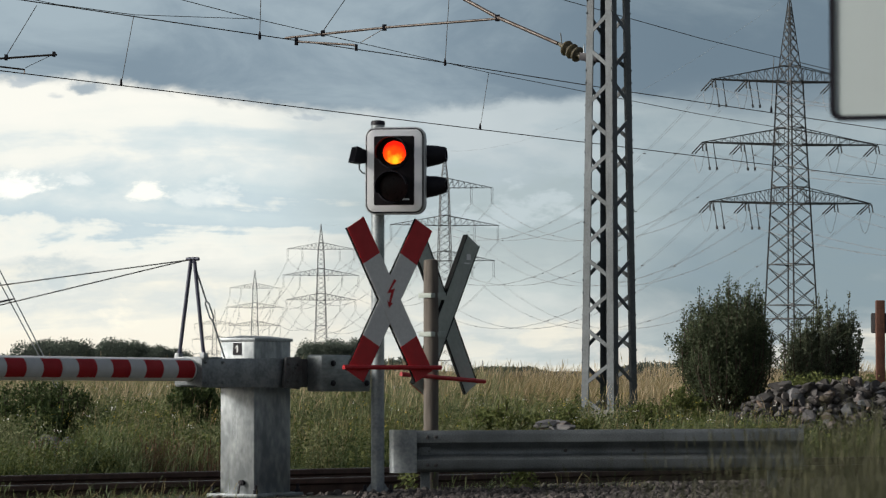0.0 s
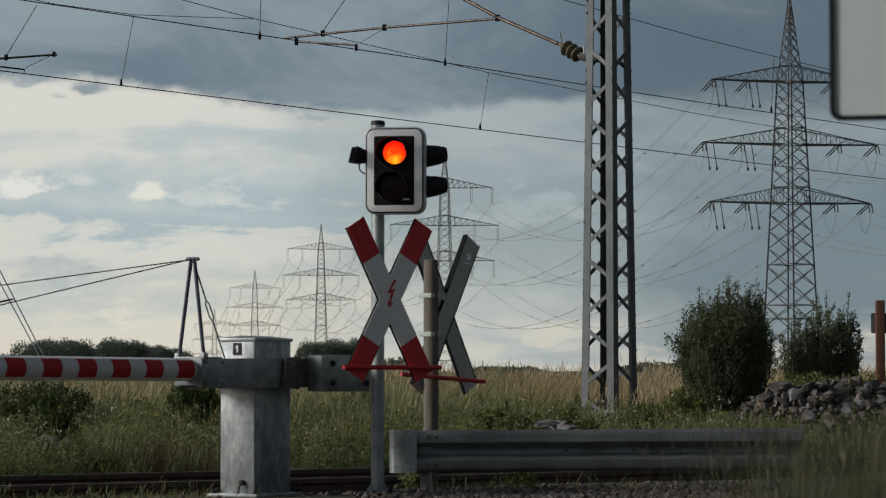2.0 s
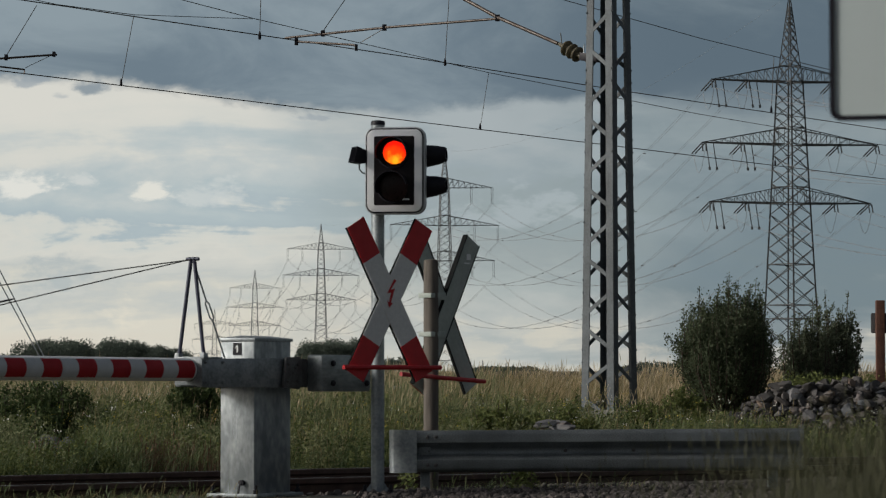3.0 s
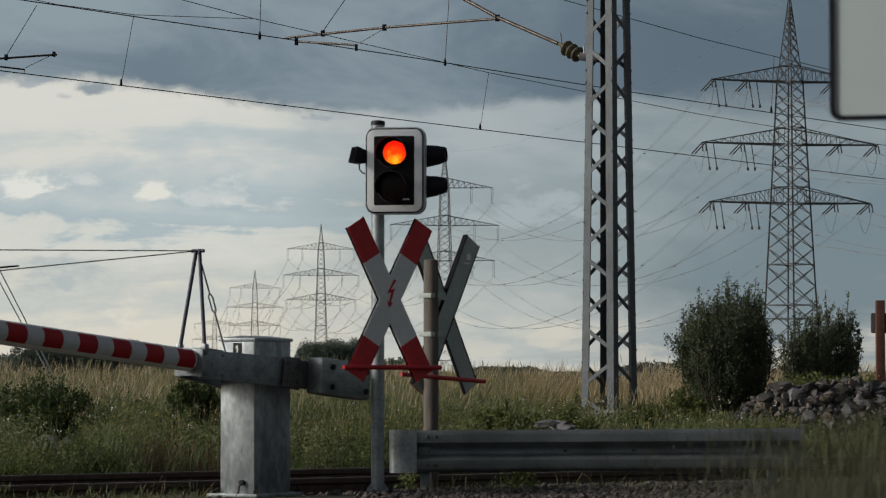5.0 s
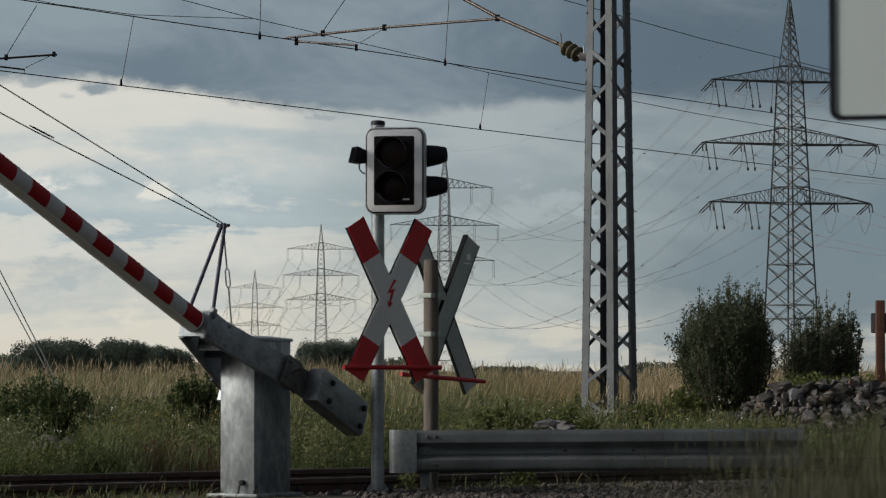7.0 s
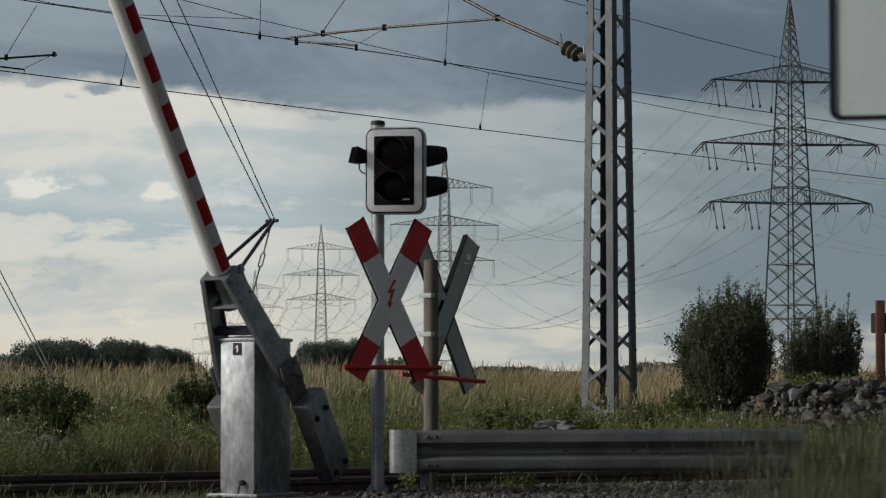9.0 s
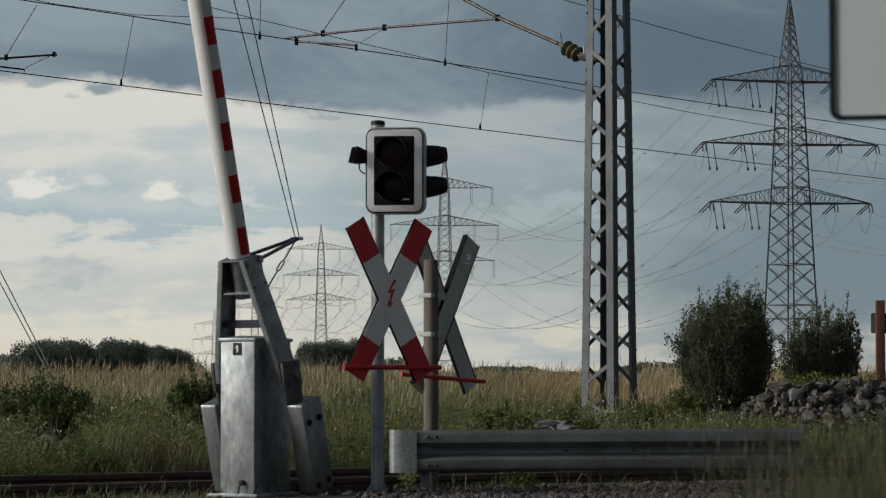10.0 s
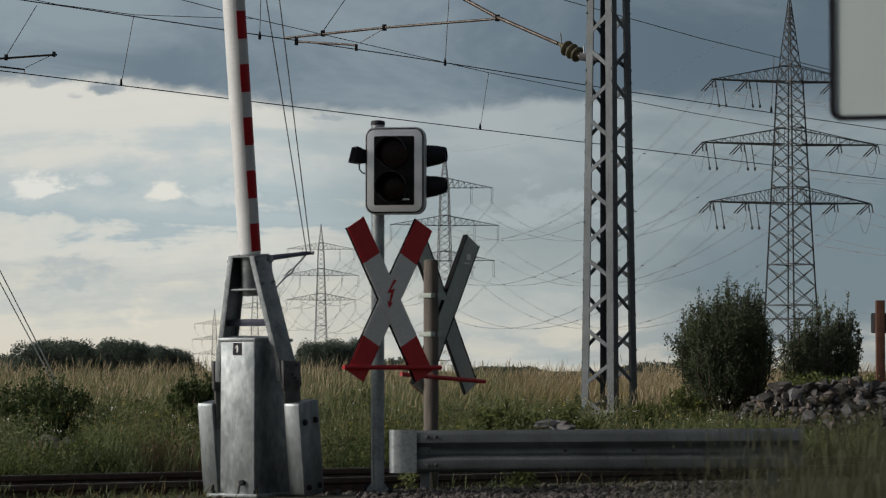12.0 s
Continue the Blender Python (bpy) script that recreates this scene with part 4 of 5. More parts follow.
def build_signs():
    build_crossbuck(pose(-0.372, 21.98, 1.385, 0, 0, 38), (0.06, 0.19, 0), ((-0.43, -0.03, -0.478), (0.43, -0.03, -0.478)),
                    "red and white crossbuck with a red lightning arrow", "weathered grey-white reflective board")
    post = thing("sign_post", pose(-0.09, 23.35, 0), "weathered round grey-brown post carrying the rear crossbuck", "post")
    part("shaft", Shape().lathe([(0.056, -0.15), (0.056, 1.70), (0.05, 1.725), (0.02, 1.73)], 20), POST_WOOD, post, smooth=True)
    build_crossbuck(pose(0.0, 23.64, 1.326, 0, 0, 231), (0.288, 0.105, 1), ((-0.283, 0.18, -0.514), (0.716, 0.18, -0.461)),
                    "crossbuck seen from its grey-green metal back", "weathered reflective board facing away", 0.655)
    # pale traffic sign close to the camera
    s = thing("traffic_sign", pose(1.197, 7.0, 0.004, 0, 0, -14), "pale traffic sign plate with a dark edge", "sign")
    part("sign_post", Shape().lathe([(0.03, -0.1), (0.03, 2.1)], 20, pose(0, 0.06, 0)), ZINC_DULL, s, smooth=True)
    part("plate", Shape().slab(rounded(0.64, 0.64, 0.03), 0.003, pose(0, 0, 1.682)), PLATE, s, "light grey plate")
    rim = Shape()
    out, inn = rounded(0.645, 0.645, 0.026), rounded(0.623, 0.623, 0.018)
    k = len(out)
    rim.add([(x, y, z + 1.682) for y in (-0.006, 0.012) for ring in (out, inn) for x, z in ring],
            [f for i in range(k) for j in ((i + 1) % k,) for f in ((i, j, k + j, k + i), (2 * k + i, 3 * k + i, 3 * k + j, 2 * k + j), (i, 2 * k + i, 2 * k + j, j), (k + i, k + j, 3 * k + j, 3 * k + i))])
    part("rim", rim, BLACK, s, "black folded edge")
    # brown post with a small grey plate on the stone bank
    p = thing("marker_post", pose(5.12, 36.4, 0.55), "rust-brown post with a small dark plate behind", "post")
    part("shaft", Shape().box((0, 0, 0.6), (0.1, 0.1, 1.29)), BROWN, p, "", 0.006)
    part("plate", Shape().slab(rounded(0.3, 0.235, 0.02), 0.008, pose(0.05, 0.06, 0.98)), HUB, p, "dark grey metal plate", 0.002)


def build_guard_rail():
    g = thing("guard_rail", pose(0, 22.75, 0, 0, -0.35, 0), "galvanised W-beam guard rail with a rounded end", "guard rail")
    prof = [(0.03, 0.0), (0.004, 0.018), (0.0, 0.03), (0.0, 0.088), (0.012, 0.1), (0.07, 0.122), (0.08, 0.135), (0.08, 0.168), (0.07, 0.182), (0.012, 0.204), (0.0, 0.216), (0.0, 0.272), (0.004, 0.285), (0.03, 0.304)]

    def sheet(rings):
        s = Shape()
        k = len(prof) * 2
        for ring in rings:
            s.v += [tuple(p) for p in ring]
        for i in range(len(rings) - 1):
            s.f += [(i * k + j, i * k + (j + 1) % k, (i + 1) * k + (j + 1) % k, (i + 1) * k + j) for j in range(k)]
        s.f += [tuple(range(k - 1, -1, -1)), tuple((len(rings) - 1) * k + j for j in range(k))]
        return s

    def ring(x, flat=0.0, dy=0.0):
        front = [(x, y * (1 - flat) + dy, 0.148 + z) for y, z in prof]
        return front + [(x, y * (1 - flat) + dy + 0.006, 0.148 + z) for y, z in reversed(prof)]

    part("beam", sheet([ring(-0.205), ring(1.2), ring(2.64)]), BEAM, g, "two-wave galvanised beam", smooth=True)
    end = []
    for i in range(13):
        an = radians(8 + 150 * i / 12)
        x = -0.31 - 0.082 * math.sin(an) if i > 1 else -0.19
        y = -0.006 + 0.075 * (1 - math.cos(an))
        if i <= 1:
            x, y = -0.19 - 0.1 * i, -0.006
        end.append([(x, y, 0.144), (x, y, 0.458), (x + (0.006 if i > 1 else 0), y + 0.006, 0.458), (x + (0.006 if i > 1 else 0), y + 0.006, 0.144)])
    s = Shape()
    for r in end:
        s.v += r
    for i in range(12):
        s.f += [(i * 4 + j, i * 4 + (j + 1) % 4, i * 4 + 4 + (j + 1) % 4, i * 4 + 4 + j) for j in range(4)]
    s.f += [(0, 1, 2, 3), (51, 50, 49, 48)]
    part("end_piece", s, ZINC_DULL, g, "rounded galvanised end piece", smooth=True)
    for x in (-0.13, 2.42):
        part("post", Shape().box((x, 0.135, 0.07), (0.07, 0.1, 0.7)).box((x, 0.095, 0.3), (0.09, 0.05, 0.2)), BEAM, g, "", 0.006)
    for x, z in ((-0.11, 0.2), (-0.05, 0.2), (-0.11, 0.405), (-0.05, 0.405), (0.9, 0.30), (1.4, 0.30), (2.42, 0.30), (-0.1, 0.30)):
        y = 0.078 if z == 0.30 else -0.001
        part("bolt", Shape().lathe([(0.014, 0), (0.012, 0.006), (0.004, 0.009)], 10, pose(x, y, z, 90, 0, 0)), HUB, g)


# ---------------------------------------------------------------- overhead line
def build_mast():
    g = thing("catenary_mast", pose(2.085, 39.0, 0.0, 0, 0, 51), "grey lattice steel catenary mast standing in dry grass", "mast")
    top, zb = 9.0, 0.2

    def corner(k, z):
        r = 0.36 - 0.016 * (z - 0.3)
        an = radians(45 + 90 * k)
        return Vector((r * math.cos(an), r * math.sin(an), z))

    for k in range(4):
        s = Shape()
        for nb in ((k + 1) % 4, (k + 3) % 4):
            a0, a1 = corner(k, zb), corner(k, top)
            d0, d1 = (corner(nb, zb) - a0).normalized() * 0.105, (corner(nb, top) - a1).normalized() * 0.1
            inward = (Vector((0, 0, 0)) - Vector((a0.x, a0.y, 0))).normalized() * 0.012
            s.add([a0, a0 + d0, a0 + d0 + inward, a0 + inward, a1, a1 + d1, a1 + d1 + inward, a1 + inward],
                  [(3, 2, 1, 0), (4, 5, 6, 7), (0, 1, 5, 4), (1, 2, 6, 5), (2, 3, 7, 6), (3, 0, 4, 7)])
        part("leg", s, MAST, g, "grey angle-steel leg")
    step = 0.44
    n = int((top - 0.5) / step)
    for k in range(4):
        for i in range(n):
            a, b = (k, (k + 1) % 4) if (i + k // 2) % 2 else ((k + 1) % 4, k)
            z0 = 0.35 + step * i
            p, q = corner(a, z0), corner(b, z0 + step * 0.72)
            cen = (corner(a, z0) + corner(b, z0)) / 2
            outw = Vector((cen.x, cen.y, 0)).normalized()
            s = Shape().strut(p - outw * 0.006, q - outw * 0.006, 0.012, 0.05, outw.cross(q - p).normalized())
            part("brace", s, MAST, g)
    part("footing", Shape().box((0, 0, 0.25), (0.9, 0.9, 0.5)), CONCRETE, g, "concrete footing", 0.02)


def build_catenary():
    def line(name, pts, r, label, mat=WIRE):
        ob = part(name, Shape().tube(pts, r, 6), mat, smooth=True)
        return tagged(ob, label, "wire", "overhead wires")

    def along(a, b, k):
        return tuple(a[i] + (b[i] - a[i]) * k for i in range(3))

    na, nb = (-5.46, 38.14, 5.53), (8.12, 56.79, 5.51)
    fa, fb = (-6.62, 46.24, 5.51), (10.0, 70.03, 5.5)
    line("contact_wire", [along((-5.46, 38.14, 5.59), (-0.4, 45.09, 5.575), -2.0), (-5.46, 38.14, 5.59), (-0.4, 45.09, 5.575), (2.9, 49.62, 5.53), nb, along(na, nb, 2.2)], 0.0075, "taut dark copper contact wire over the nearer line")
    line("contact_wire", [along(fa, fb, -1.5), fa, fb, along(fa, fb, 2.2)], 0.0085, "taut dark copper contact wire over the farther line")
    line("messenger_wire", [(-12.0, 38.5, 8.2), (-4.21, 49.68, 7.01), (-3.15, 51.2, 6.89), (0.84, 56.9, 6.57), (5.2, 63.1, 6.36), (10.01, 70.03, 6.26), (30, 98.6, 6.9)], 0.0065, "sagging messenger wire of the farther line")
    line("messenger_wire", [(-5.5, 38.1, 8.3), (-2.0, 42.9, 7.4), (1.9, 48.25, 6.82), (4.3, 51.6, 6.6), (6.81, 54.99, 6.44), (25, 80, 7.2)], 0.0062, "sagging messenger wire of the nearer line")
    line("stitch_wire", [(-7.2, 45.4, 6.72), (-5.9, 47.26, 6.63), (-4.87, 48.74, 6.65), (-3.15, 51.2, 6.88)], 0.006, "thin stitch wire under the messenger")
    drops = [((-4.87, 48.74, 6.64), (-5.04, 48.49, 5.52)), ((0.84, 56.9, 6.57), (0.68, 56.68, 5.52)), ((7.05, 65.79, 6.36), (7.05, 65.79, 5.52)),
             ((-2.45, 42.28, 7.5), (-2.5, 42.21, 5.54)), ((0.12, 45.8, 7.05), (0.03, 45.68, 5.54)), ((5.72, 53.49, 6.5), (5.66, 53.41, 5.54))]
    for a, b in drops:
        d = thing("dropper", pose(*b), "thin dropper wire with a clamp", "wire", "droppers")
        rel = Vector(a) - Vector(b)
        part("strand", Shape().tube([(0, 0, 0), tuple(rel)], 0.0055, 5), WIRE, d, smooth=True)
        part("clamp", Shape().lathe([(0.012, -0.02), (0.022, 0.0), (0.018, 0.06), (0.006, 0.1)], 8), BLACK, d, smooth=True)
    c = thing("cantilever", pose(1.97, 39.06, 4.89), "steel catenary cantilever with brown insulator", "cantilever", "cantilevers")
    o = Vector((1.97, 39.06, 4.89))
    P = lambda *p: Vector(p) - o
    part("bracket_tube", Shape().tube([P(1.47, 39.57, 5.17), P(0.71, 40.33, 5.60), P(-0.4, 41.4, 6.35)], 0.024, 10), TUBE, c, smooth=True)
    part("registration_tube", Shape().tube([P(-2.19, 42.99, 5.63), P(-0.79, 41.75, 5.63), P(0.71, 40.33, 5.58)], 0.017, 10), TUBE, c, smooth=True)
    part("steady_arm", Shape().tube([P(-2.0, 42.83, 5.56), P(-1.22, 42.14, 5.44), P(-1.18, 42.11, 5.41)], 0.015, 8), TUBE, c, smooth=True)
    part("arm_hinge", Shape().box(P(-2.03, 42.85, 5.575), (0.05, 0.05, 0.12)).box(P(-1.18, 42.11, 5.40), (0.04, 0.04, 0.09)), BLACK, c, "", 0.006)
    part("hanger_wire", Shape().tube([P(-1.65, 42.52, 5.67), P(-1.0, 41.9, 6.5)], 0.006, 5), WIRE, c, smooth=True)
    part("tie_wire", Shape().tube([P(-0.79, 41.75, 5.62), P(-1.12, 42.03, 5.46)], 0.005, 5), WIRE, c, smooth=True)
    for p in (P(-1.65, 42.52, 5.64), P(-0.79, 41.75, 5.63), P(0.71, 40.33, 5.59)):
        part("tube_clamp", Shape().box(p, (0.06, 0.05, 0.085)), BLACK, c, "", 0.006)
    a, b = P(1.52, 39.52, 5.14), P(1.80, 39.23, 4.94)
    d = (b - a)
    m = Matrix.Translation(a) @ d.to_track_quat('Z', 'Y').to_matrix().to_4x4()
    prof = [(0.022, -0.06), (0.03, 0.0)]
    for i in range(3):
        z = 0.05 + 0.105 * i
        prof += [(0.036, z), (0.098, z + 0.03), (0.104, z + 0.045), (0.098, z + 0.056), (0.045, z + 0.068)]
    prof += [(0.03, d.length - 0.02), (0.03, d.length + 0.08)]
    part("insulator", Shape().lathe(prof, 18, m), PORCELAIN, c, "brown ribbed porcelain insulator", smooth=True)
    part("arcing_horn", Shape().tube([P(1.52, 39.5, 5.14), P(1.50, 39.5, 5.30)], 0.008, 5), ZINC_DULL, c)
    part("arcing_horn", Shape().tube([P(1.78, 39.24, 4.97), P(1.79, 39.24, 5.12)], 0.008, 5), ZINC_DULL, c)
    part("mast_bracket", Shape().strut(P(1.76, 39.27, 4.97), P(2.12, 39.0, 4.9), 0.12, 0.1), BLACK, c, "", 0.008)
    c2 = thing("cantilever", pose(-6.62, 46.24, 5.7), "end of a steel registration tube on the farther line", "cantilever", "cantilevers")
    o = Vector((-6.62, 46.24, 5.7))
    part("registration_tube", Shape().tube([P(-9.0, 43.0, 5.2), P(-6.62, 46.24, 5.69), P(-5.9, 47.26, 5.86)], 0.016, 8), TUBE, c2, smooth=True)
    part("steady_arm", Shape().tube([P(-7.6, 45.0, 5.55), P(-6.62, 46.24, 5.57), P(-6.31, 46.67, 5.57), P(-6.31, 46.67, 5.5)], 0.013, 8), TUBE, c2, smooth=True)
    part("hanger_wire", Shape().tube([P(-6.55, 46.34, 5.72), P(-6.16, 46.9, 6.57)], 0.006, 5).tube([P(-5.98, 47.15, 5.83), P(-6.3, 46.7, 5.6)], 0.005, 5), WIRE, c2)
    part("tube_clamp", Shape().box(P(-5.93, 47.2, 5.86), (0.05, 0.05, 0.08)), BLACK, c2, "", 0.005)
    part("tube_clamp", Shape().box(P(-6.54, 46.35, 5.72), (0.05, 0.05, 0.09)), BLACK, c2, "", 0.005)
    for dx, top in ((0.0, 2.0), (0.1, 1.87)):
        ob = part("guy_cable", Shape().tube([(-6.2 + dx * 0.2, 34.0, top + 2.75), (-4.85, 34.0, top + 0.05), (-4.02 - dx * 0.35, 34.0, 0.45)], 0.007, 6), ZINC_DULL, smooth=True)
        tagged(ob, "thin grey guy cable anchored in the bank", "cable", "guy cables")


# ---------------------------------------------------------------- power line
ARMS = ((26.0, 12.5), (34.7, 13.6), (44.0, 12.1))
TOWER_TOP = 57.0


def build_pylon(m, peak, waist, taper, turn, tension):
    # suspension towers get the steel with painted haze, and thinner struts
    steel, k_w = (PYLON, 1.0) if tension else (PYLON_HAZED, 0.68)
    g = thing("power_pylon", m, "tall grey lattice power pylon with three crossarms", "pylon", "power pylons")

    def half(z):
        if z > 44:
            return waist * max(0.03, (peak - z) / (peak - 44))
        return waist + (44 - z) * taper

    def corner(k, z):
        an = radians(45 + 90 * k + turn)
        return Vector((1.414 * half(z) * math.cos(an), 1.414 * half(z) * math.sin(an), z))

    body = Shape()
    zs = [-6.0]
    while zs[-1] < 44:
        zs.append(zs[-1] + max(1.7, half(zs[-1]) * 1.1))
    zs[-1] = 44.0
    for k in range(4):
        body.strut(corner(k, -6), corner(k, 44), 0.22 * k_w)
        body.strut(corner(k, 44), corner(k, peak), 0.13)
    spire = [44 + (peak - 44) * (1 - 0.82 ** i) for i in range(0, 11)]
    for z0, z1 in list(zip(zs, zs[1:])) + list(zip(spire, spire[1:])):
        for k in range(4):
            j = (k + 1) % 4
            body.strut(corner(k, z0), corner(j, z1), 0.1 * k_w)
            body.strut(corner(j, z0), corner(k, z1), 0.1 * k_w)
    for z in (1.5, 9.0, 11.0, 17.0, 26, 28.4, 34.7, 37.2, 44, 46.4):
        for k in range(4):
            body.strut(corner(k, z), corner((k + 1) % 4, z), 0.13)
    part("body", body, steel, g, "square lattice body")
    for h, reach in ARMS:
        s = Shape()
        for sx in (-1, 1):
            tip = Vector((sx * reach, 0, h + 0.15))
            w = half(h) * 0.8
            w2 = half(h + 2.4) * 0.8
            lo = [Vector((sx * w, y, h)) for y in (-w, w)]
            hi = [Vector((sx * w2, y, h + 2.4)) for y in (-w2, w2)]
            for p in lo:
                s.strut(p, tip, 0.2 if tension else 0.13)
            for p in hi:
                s.strut(p, tip, 0.12)
            n = 8
            for i in range(n):
                k0, k1 = i / n, (i + 1) / n
                for y in (0, 1):
                    s.strut(lo[y].lerp(tip, k0), hi[y].lerp(tip, k1 * 0.98), 0.07)
                    s.strut(hi[y].lerp(tip, k0), lo[y].lerp(tip, k0), 0.07)
                s.strut(lo[0].lerp(tip, k0), lo[1].lerp(tip, k1), 0.07)
        part("crossarm", s, steel, g, "triangular lattice crossarm")
        for sx in (-1, 1):
            for k in (0.55, 0.98):
                x = sx * reach * k
                strings = []
                if tension:
                    for dx in (-0.25, 0.25):
                        for sy in (-1, 1):
                            strings.append(Shape().tube([(x + dx, sy * 0.3, h), (x + dx - 0.7, sy * 2.8, h - 1.3)], 0.1, 6))
                    part("jumper_loop", Shape().tube(sagging((x - 0.7, -2.8, h - 1.3), (x - 0.7, 2.8, h - 1.3), 3.0, 10), 0.035, 4), FAR_WIRE, g)
                    if sx < 0:
                        for dx in (0.4, 1.5):
                            strings.append(Shape().tube([(x + dx, 0, h), (x + dx + 0.5, 0, h - 3.4), (x + dx + 0.52, 0, h - 3.5), (x + dx + 0.55, 0, h - 3.9)], [0.07, 0.07, 0.17, 0.17], 6))
                else:
                    for dx in (-0.22, 0.22):
                        strings.append(Shape().tube([(x + dx, 0, h), (x + dx * 0.9, 0, h - 3.6), (x + dx * 0.9, 0, h - 3.8)], [0.055, 0.055, 0.1], 6))
                for q in strings:
                    part("insulator_string", q, PYLON if tension else FAR_WIRE, g)
    return g


def build_power_line():
    spots = [(101.0, 190.0, 1.5, 12), (51.3, 458.0, 2.2, 12), (0.4, 764.0, 6.4, 9), (-43.2, 1100.0, 6.4, 8), (-90.0, 1486.0, 5.2, 7), (-137.0, 1864.0, -4.0, 7)]
    ms = [pose(x, y, z, 0, 0, r) for x, y, z, r in spots]
    build_pylon(ms[1], TOWER_TOP, 1.35, 0.040, 33, True)
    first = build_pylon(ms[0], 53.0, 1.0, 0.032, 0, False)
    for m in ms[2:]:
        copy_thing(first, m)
    for h, reach in ARMS:
        for sx in (-1, 1):
            for k in (0.55, 0.98):
                p = Vector((sx * reach * k, 0, h - 3.75))
                for i, (a, b) in enumerate(zip(ms, ms[1:])):
                    pa, pb = (p + Vector((-0.7, 2.8, 2.4)) if i == 1 else p), (p + Vector((-0.7, -2.8, 2.4)) if i == 0 else p)
                    ends, low, thick = (a @ pa, b @ pb), 15.0 if i == 1 else 11.0, 0.017 + 0.006 * i
                    wires = Shape()
                    for o in (Vector((-0.2, 0, 0)), Vector((0.2, 0, 0))):
                        wires.tube(sagging(ends[0] + o, ends[1] + o, low, 20), thick, 4)
                    for q in sagging(*ends, low, 8)[1:-1]:
                        wires.strut(q - Vector((0.22, 0, 0)), q + Vector((0.22, 0, 0)), 0.09 + 0.03 * i)
                    ob = part("conductor", wires, FAR_WIRE)
                    tagged(ob, "sagging twin aluminium power line conductor with spacers", "power line", "power line conductors")
    s = Shape()
    for i, (a, b) in enumerate(zip(ms, ms[1:])):
        tops = [Vector((0, 0, TOWER_TOP if j == 1 else 53.0)) for j in (i, i + 1)]
        s.tube(sagging(a @ tops[0], b @ tops[1], 6.0, 18), 0.014, 4)
    tagged(part("earth_wire", s, FAR_WIRE), "thin earth wire over the pylon tops", "power line", "power line conductors")
    # smaller masts far off on the plain
    for x, y, z in ((42.0, 3300.0, -6.0), (70.0, 3450.0, -7.0), (208.0, 3200.0, -4.0)):
        tw = thing("distant_pylon", pose(x, y, z), "small hazy lattice mast on the skyline", "pylon", "distant pylons")
        s = Shape()
        for sx in (-1, 1):
            for sy in (-1, 1):
                s.strut((sx * 1.6, sy * 1.6, 0), (0, 0, 38), 0.6)
        for i in range(12):
            z0 = 3 * i
            w0, w1 = 1.6 * (1 - z0 / 38), 1.6 * (1 - (z0 + 3) / 38)
            s.strut((-w0, 0, z0), (w1, 0, z0 + 3), 0.4).strut((w0, 0, z0), (-w1, 0, z0 + 3), 0.4)
        part("body", s, FAR_WIRE, tw)
        for h, r in ((22, 9.0), (28, 6.5)):
            part("crossarm", Shape().strut((-r, 0, h), (r, 0, h), 0.7).strut((-r, 0, h), (0, 0, h + 1.6), 0.4).strut((r, 0, h), (0, 0, h + 1.6), 0.4), FAR_WIRE, tw)


def build_far_trees():
    rng = np.random.default_rng(21)

    def wood(name, x0, x1, y, zb, tops, count, leaf, label, slope=0.0):
        centres = []
        crowns = []
        for i in range(int((x1 - x0) * 4)):
            k = rng.random()
            x = x0 + (x1 - x0) * k
            edge = min(1.0, 5.5 * min(k, 1 - k) + 0.25)
            h = (tops - zb) * edge * rng.uniform(0.8, 1.0) * (1 - slope * k)
            crowns.append((x, y + rng.uniform(-10, 10), zb, h, rng.uniform(1.6, 3.2)))
        for i in range(count):
            x, yy, z, h, r = crowns[rng.integers(len(crowns))]
            d = rng.normal(0, 1, 3)
            d = d / np.linalg.norm(d) * rng.uniform(0.55, 1.0)
            zz = z + h * 0.55 + d[2] * h * 0.45
            centres.append((x + d[0] * r, yy + d[1] * r, zz))
        ob = part(name, leaf_cloud(centres, leaf, rng), FAR_LEAF)
        tagged(ob, label, "trees", kind="stuff")

    wood("distant_wood", -82.5, -66.8, 600, 3.0, 10.9, 52000, 0.36, "dark rounded wood on the skyline")
    wood("distant_wood", -67.2, -47.5, 600, 3.0, 11.6, 60000, 0.36, "dark wood thinning towards its end on the skyline", 0.35)
    wood("distant_wood", -28, -14.5, 600, 3.0, 10.8, 40000, 0.36, "dark rounded wood on the skyline")
    wood("distant_wood", -12.5, -5.5, 640, 3.4, 7.4, 7000, 0.5, "low dark trees on the skyline")
    wood("distant_wood", -95, -80, 640, 3.4, 8.6, 10000, 0.5, "low dark trees on the skyline")
    wood("distant_wood", 6, 26, 800, 4.5, 6.6, 4000, 0.8, "low hazy hedge on the skyline")
    wood("distant_wood", 36, 68, 640, 4.0, 6.5, 9000, 0.5, "low dark hedge on the skyline")


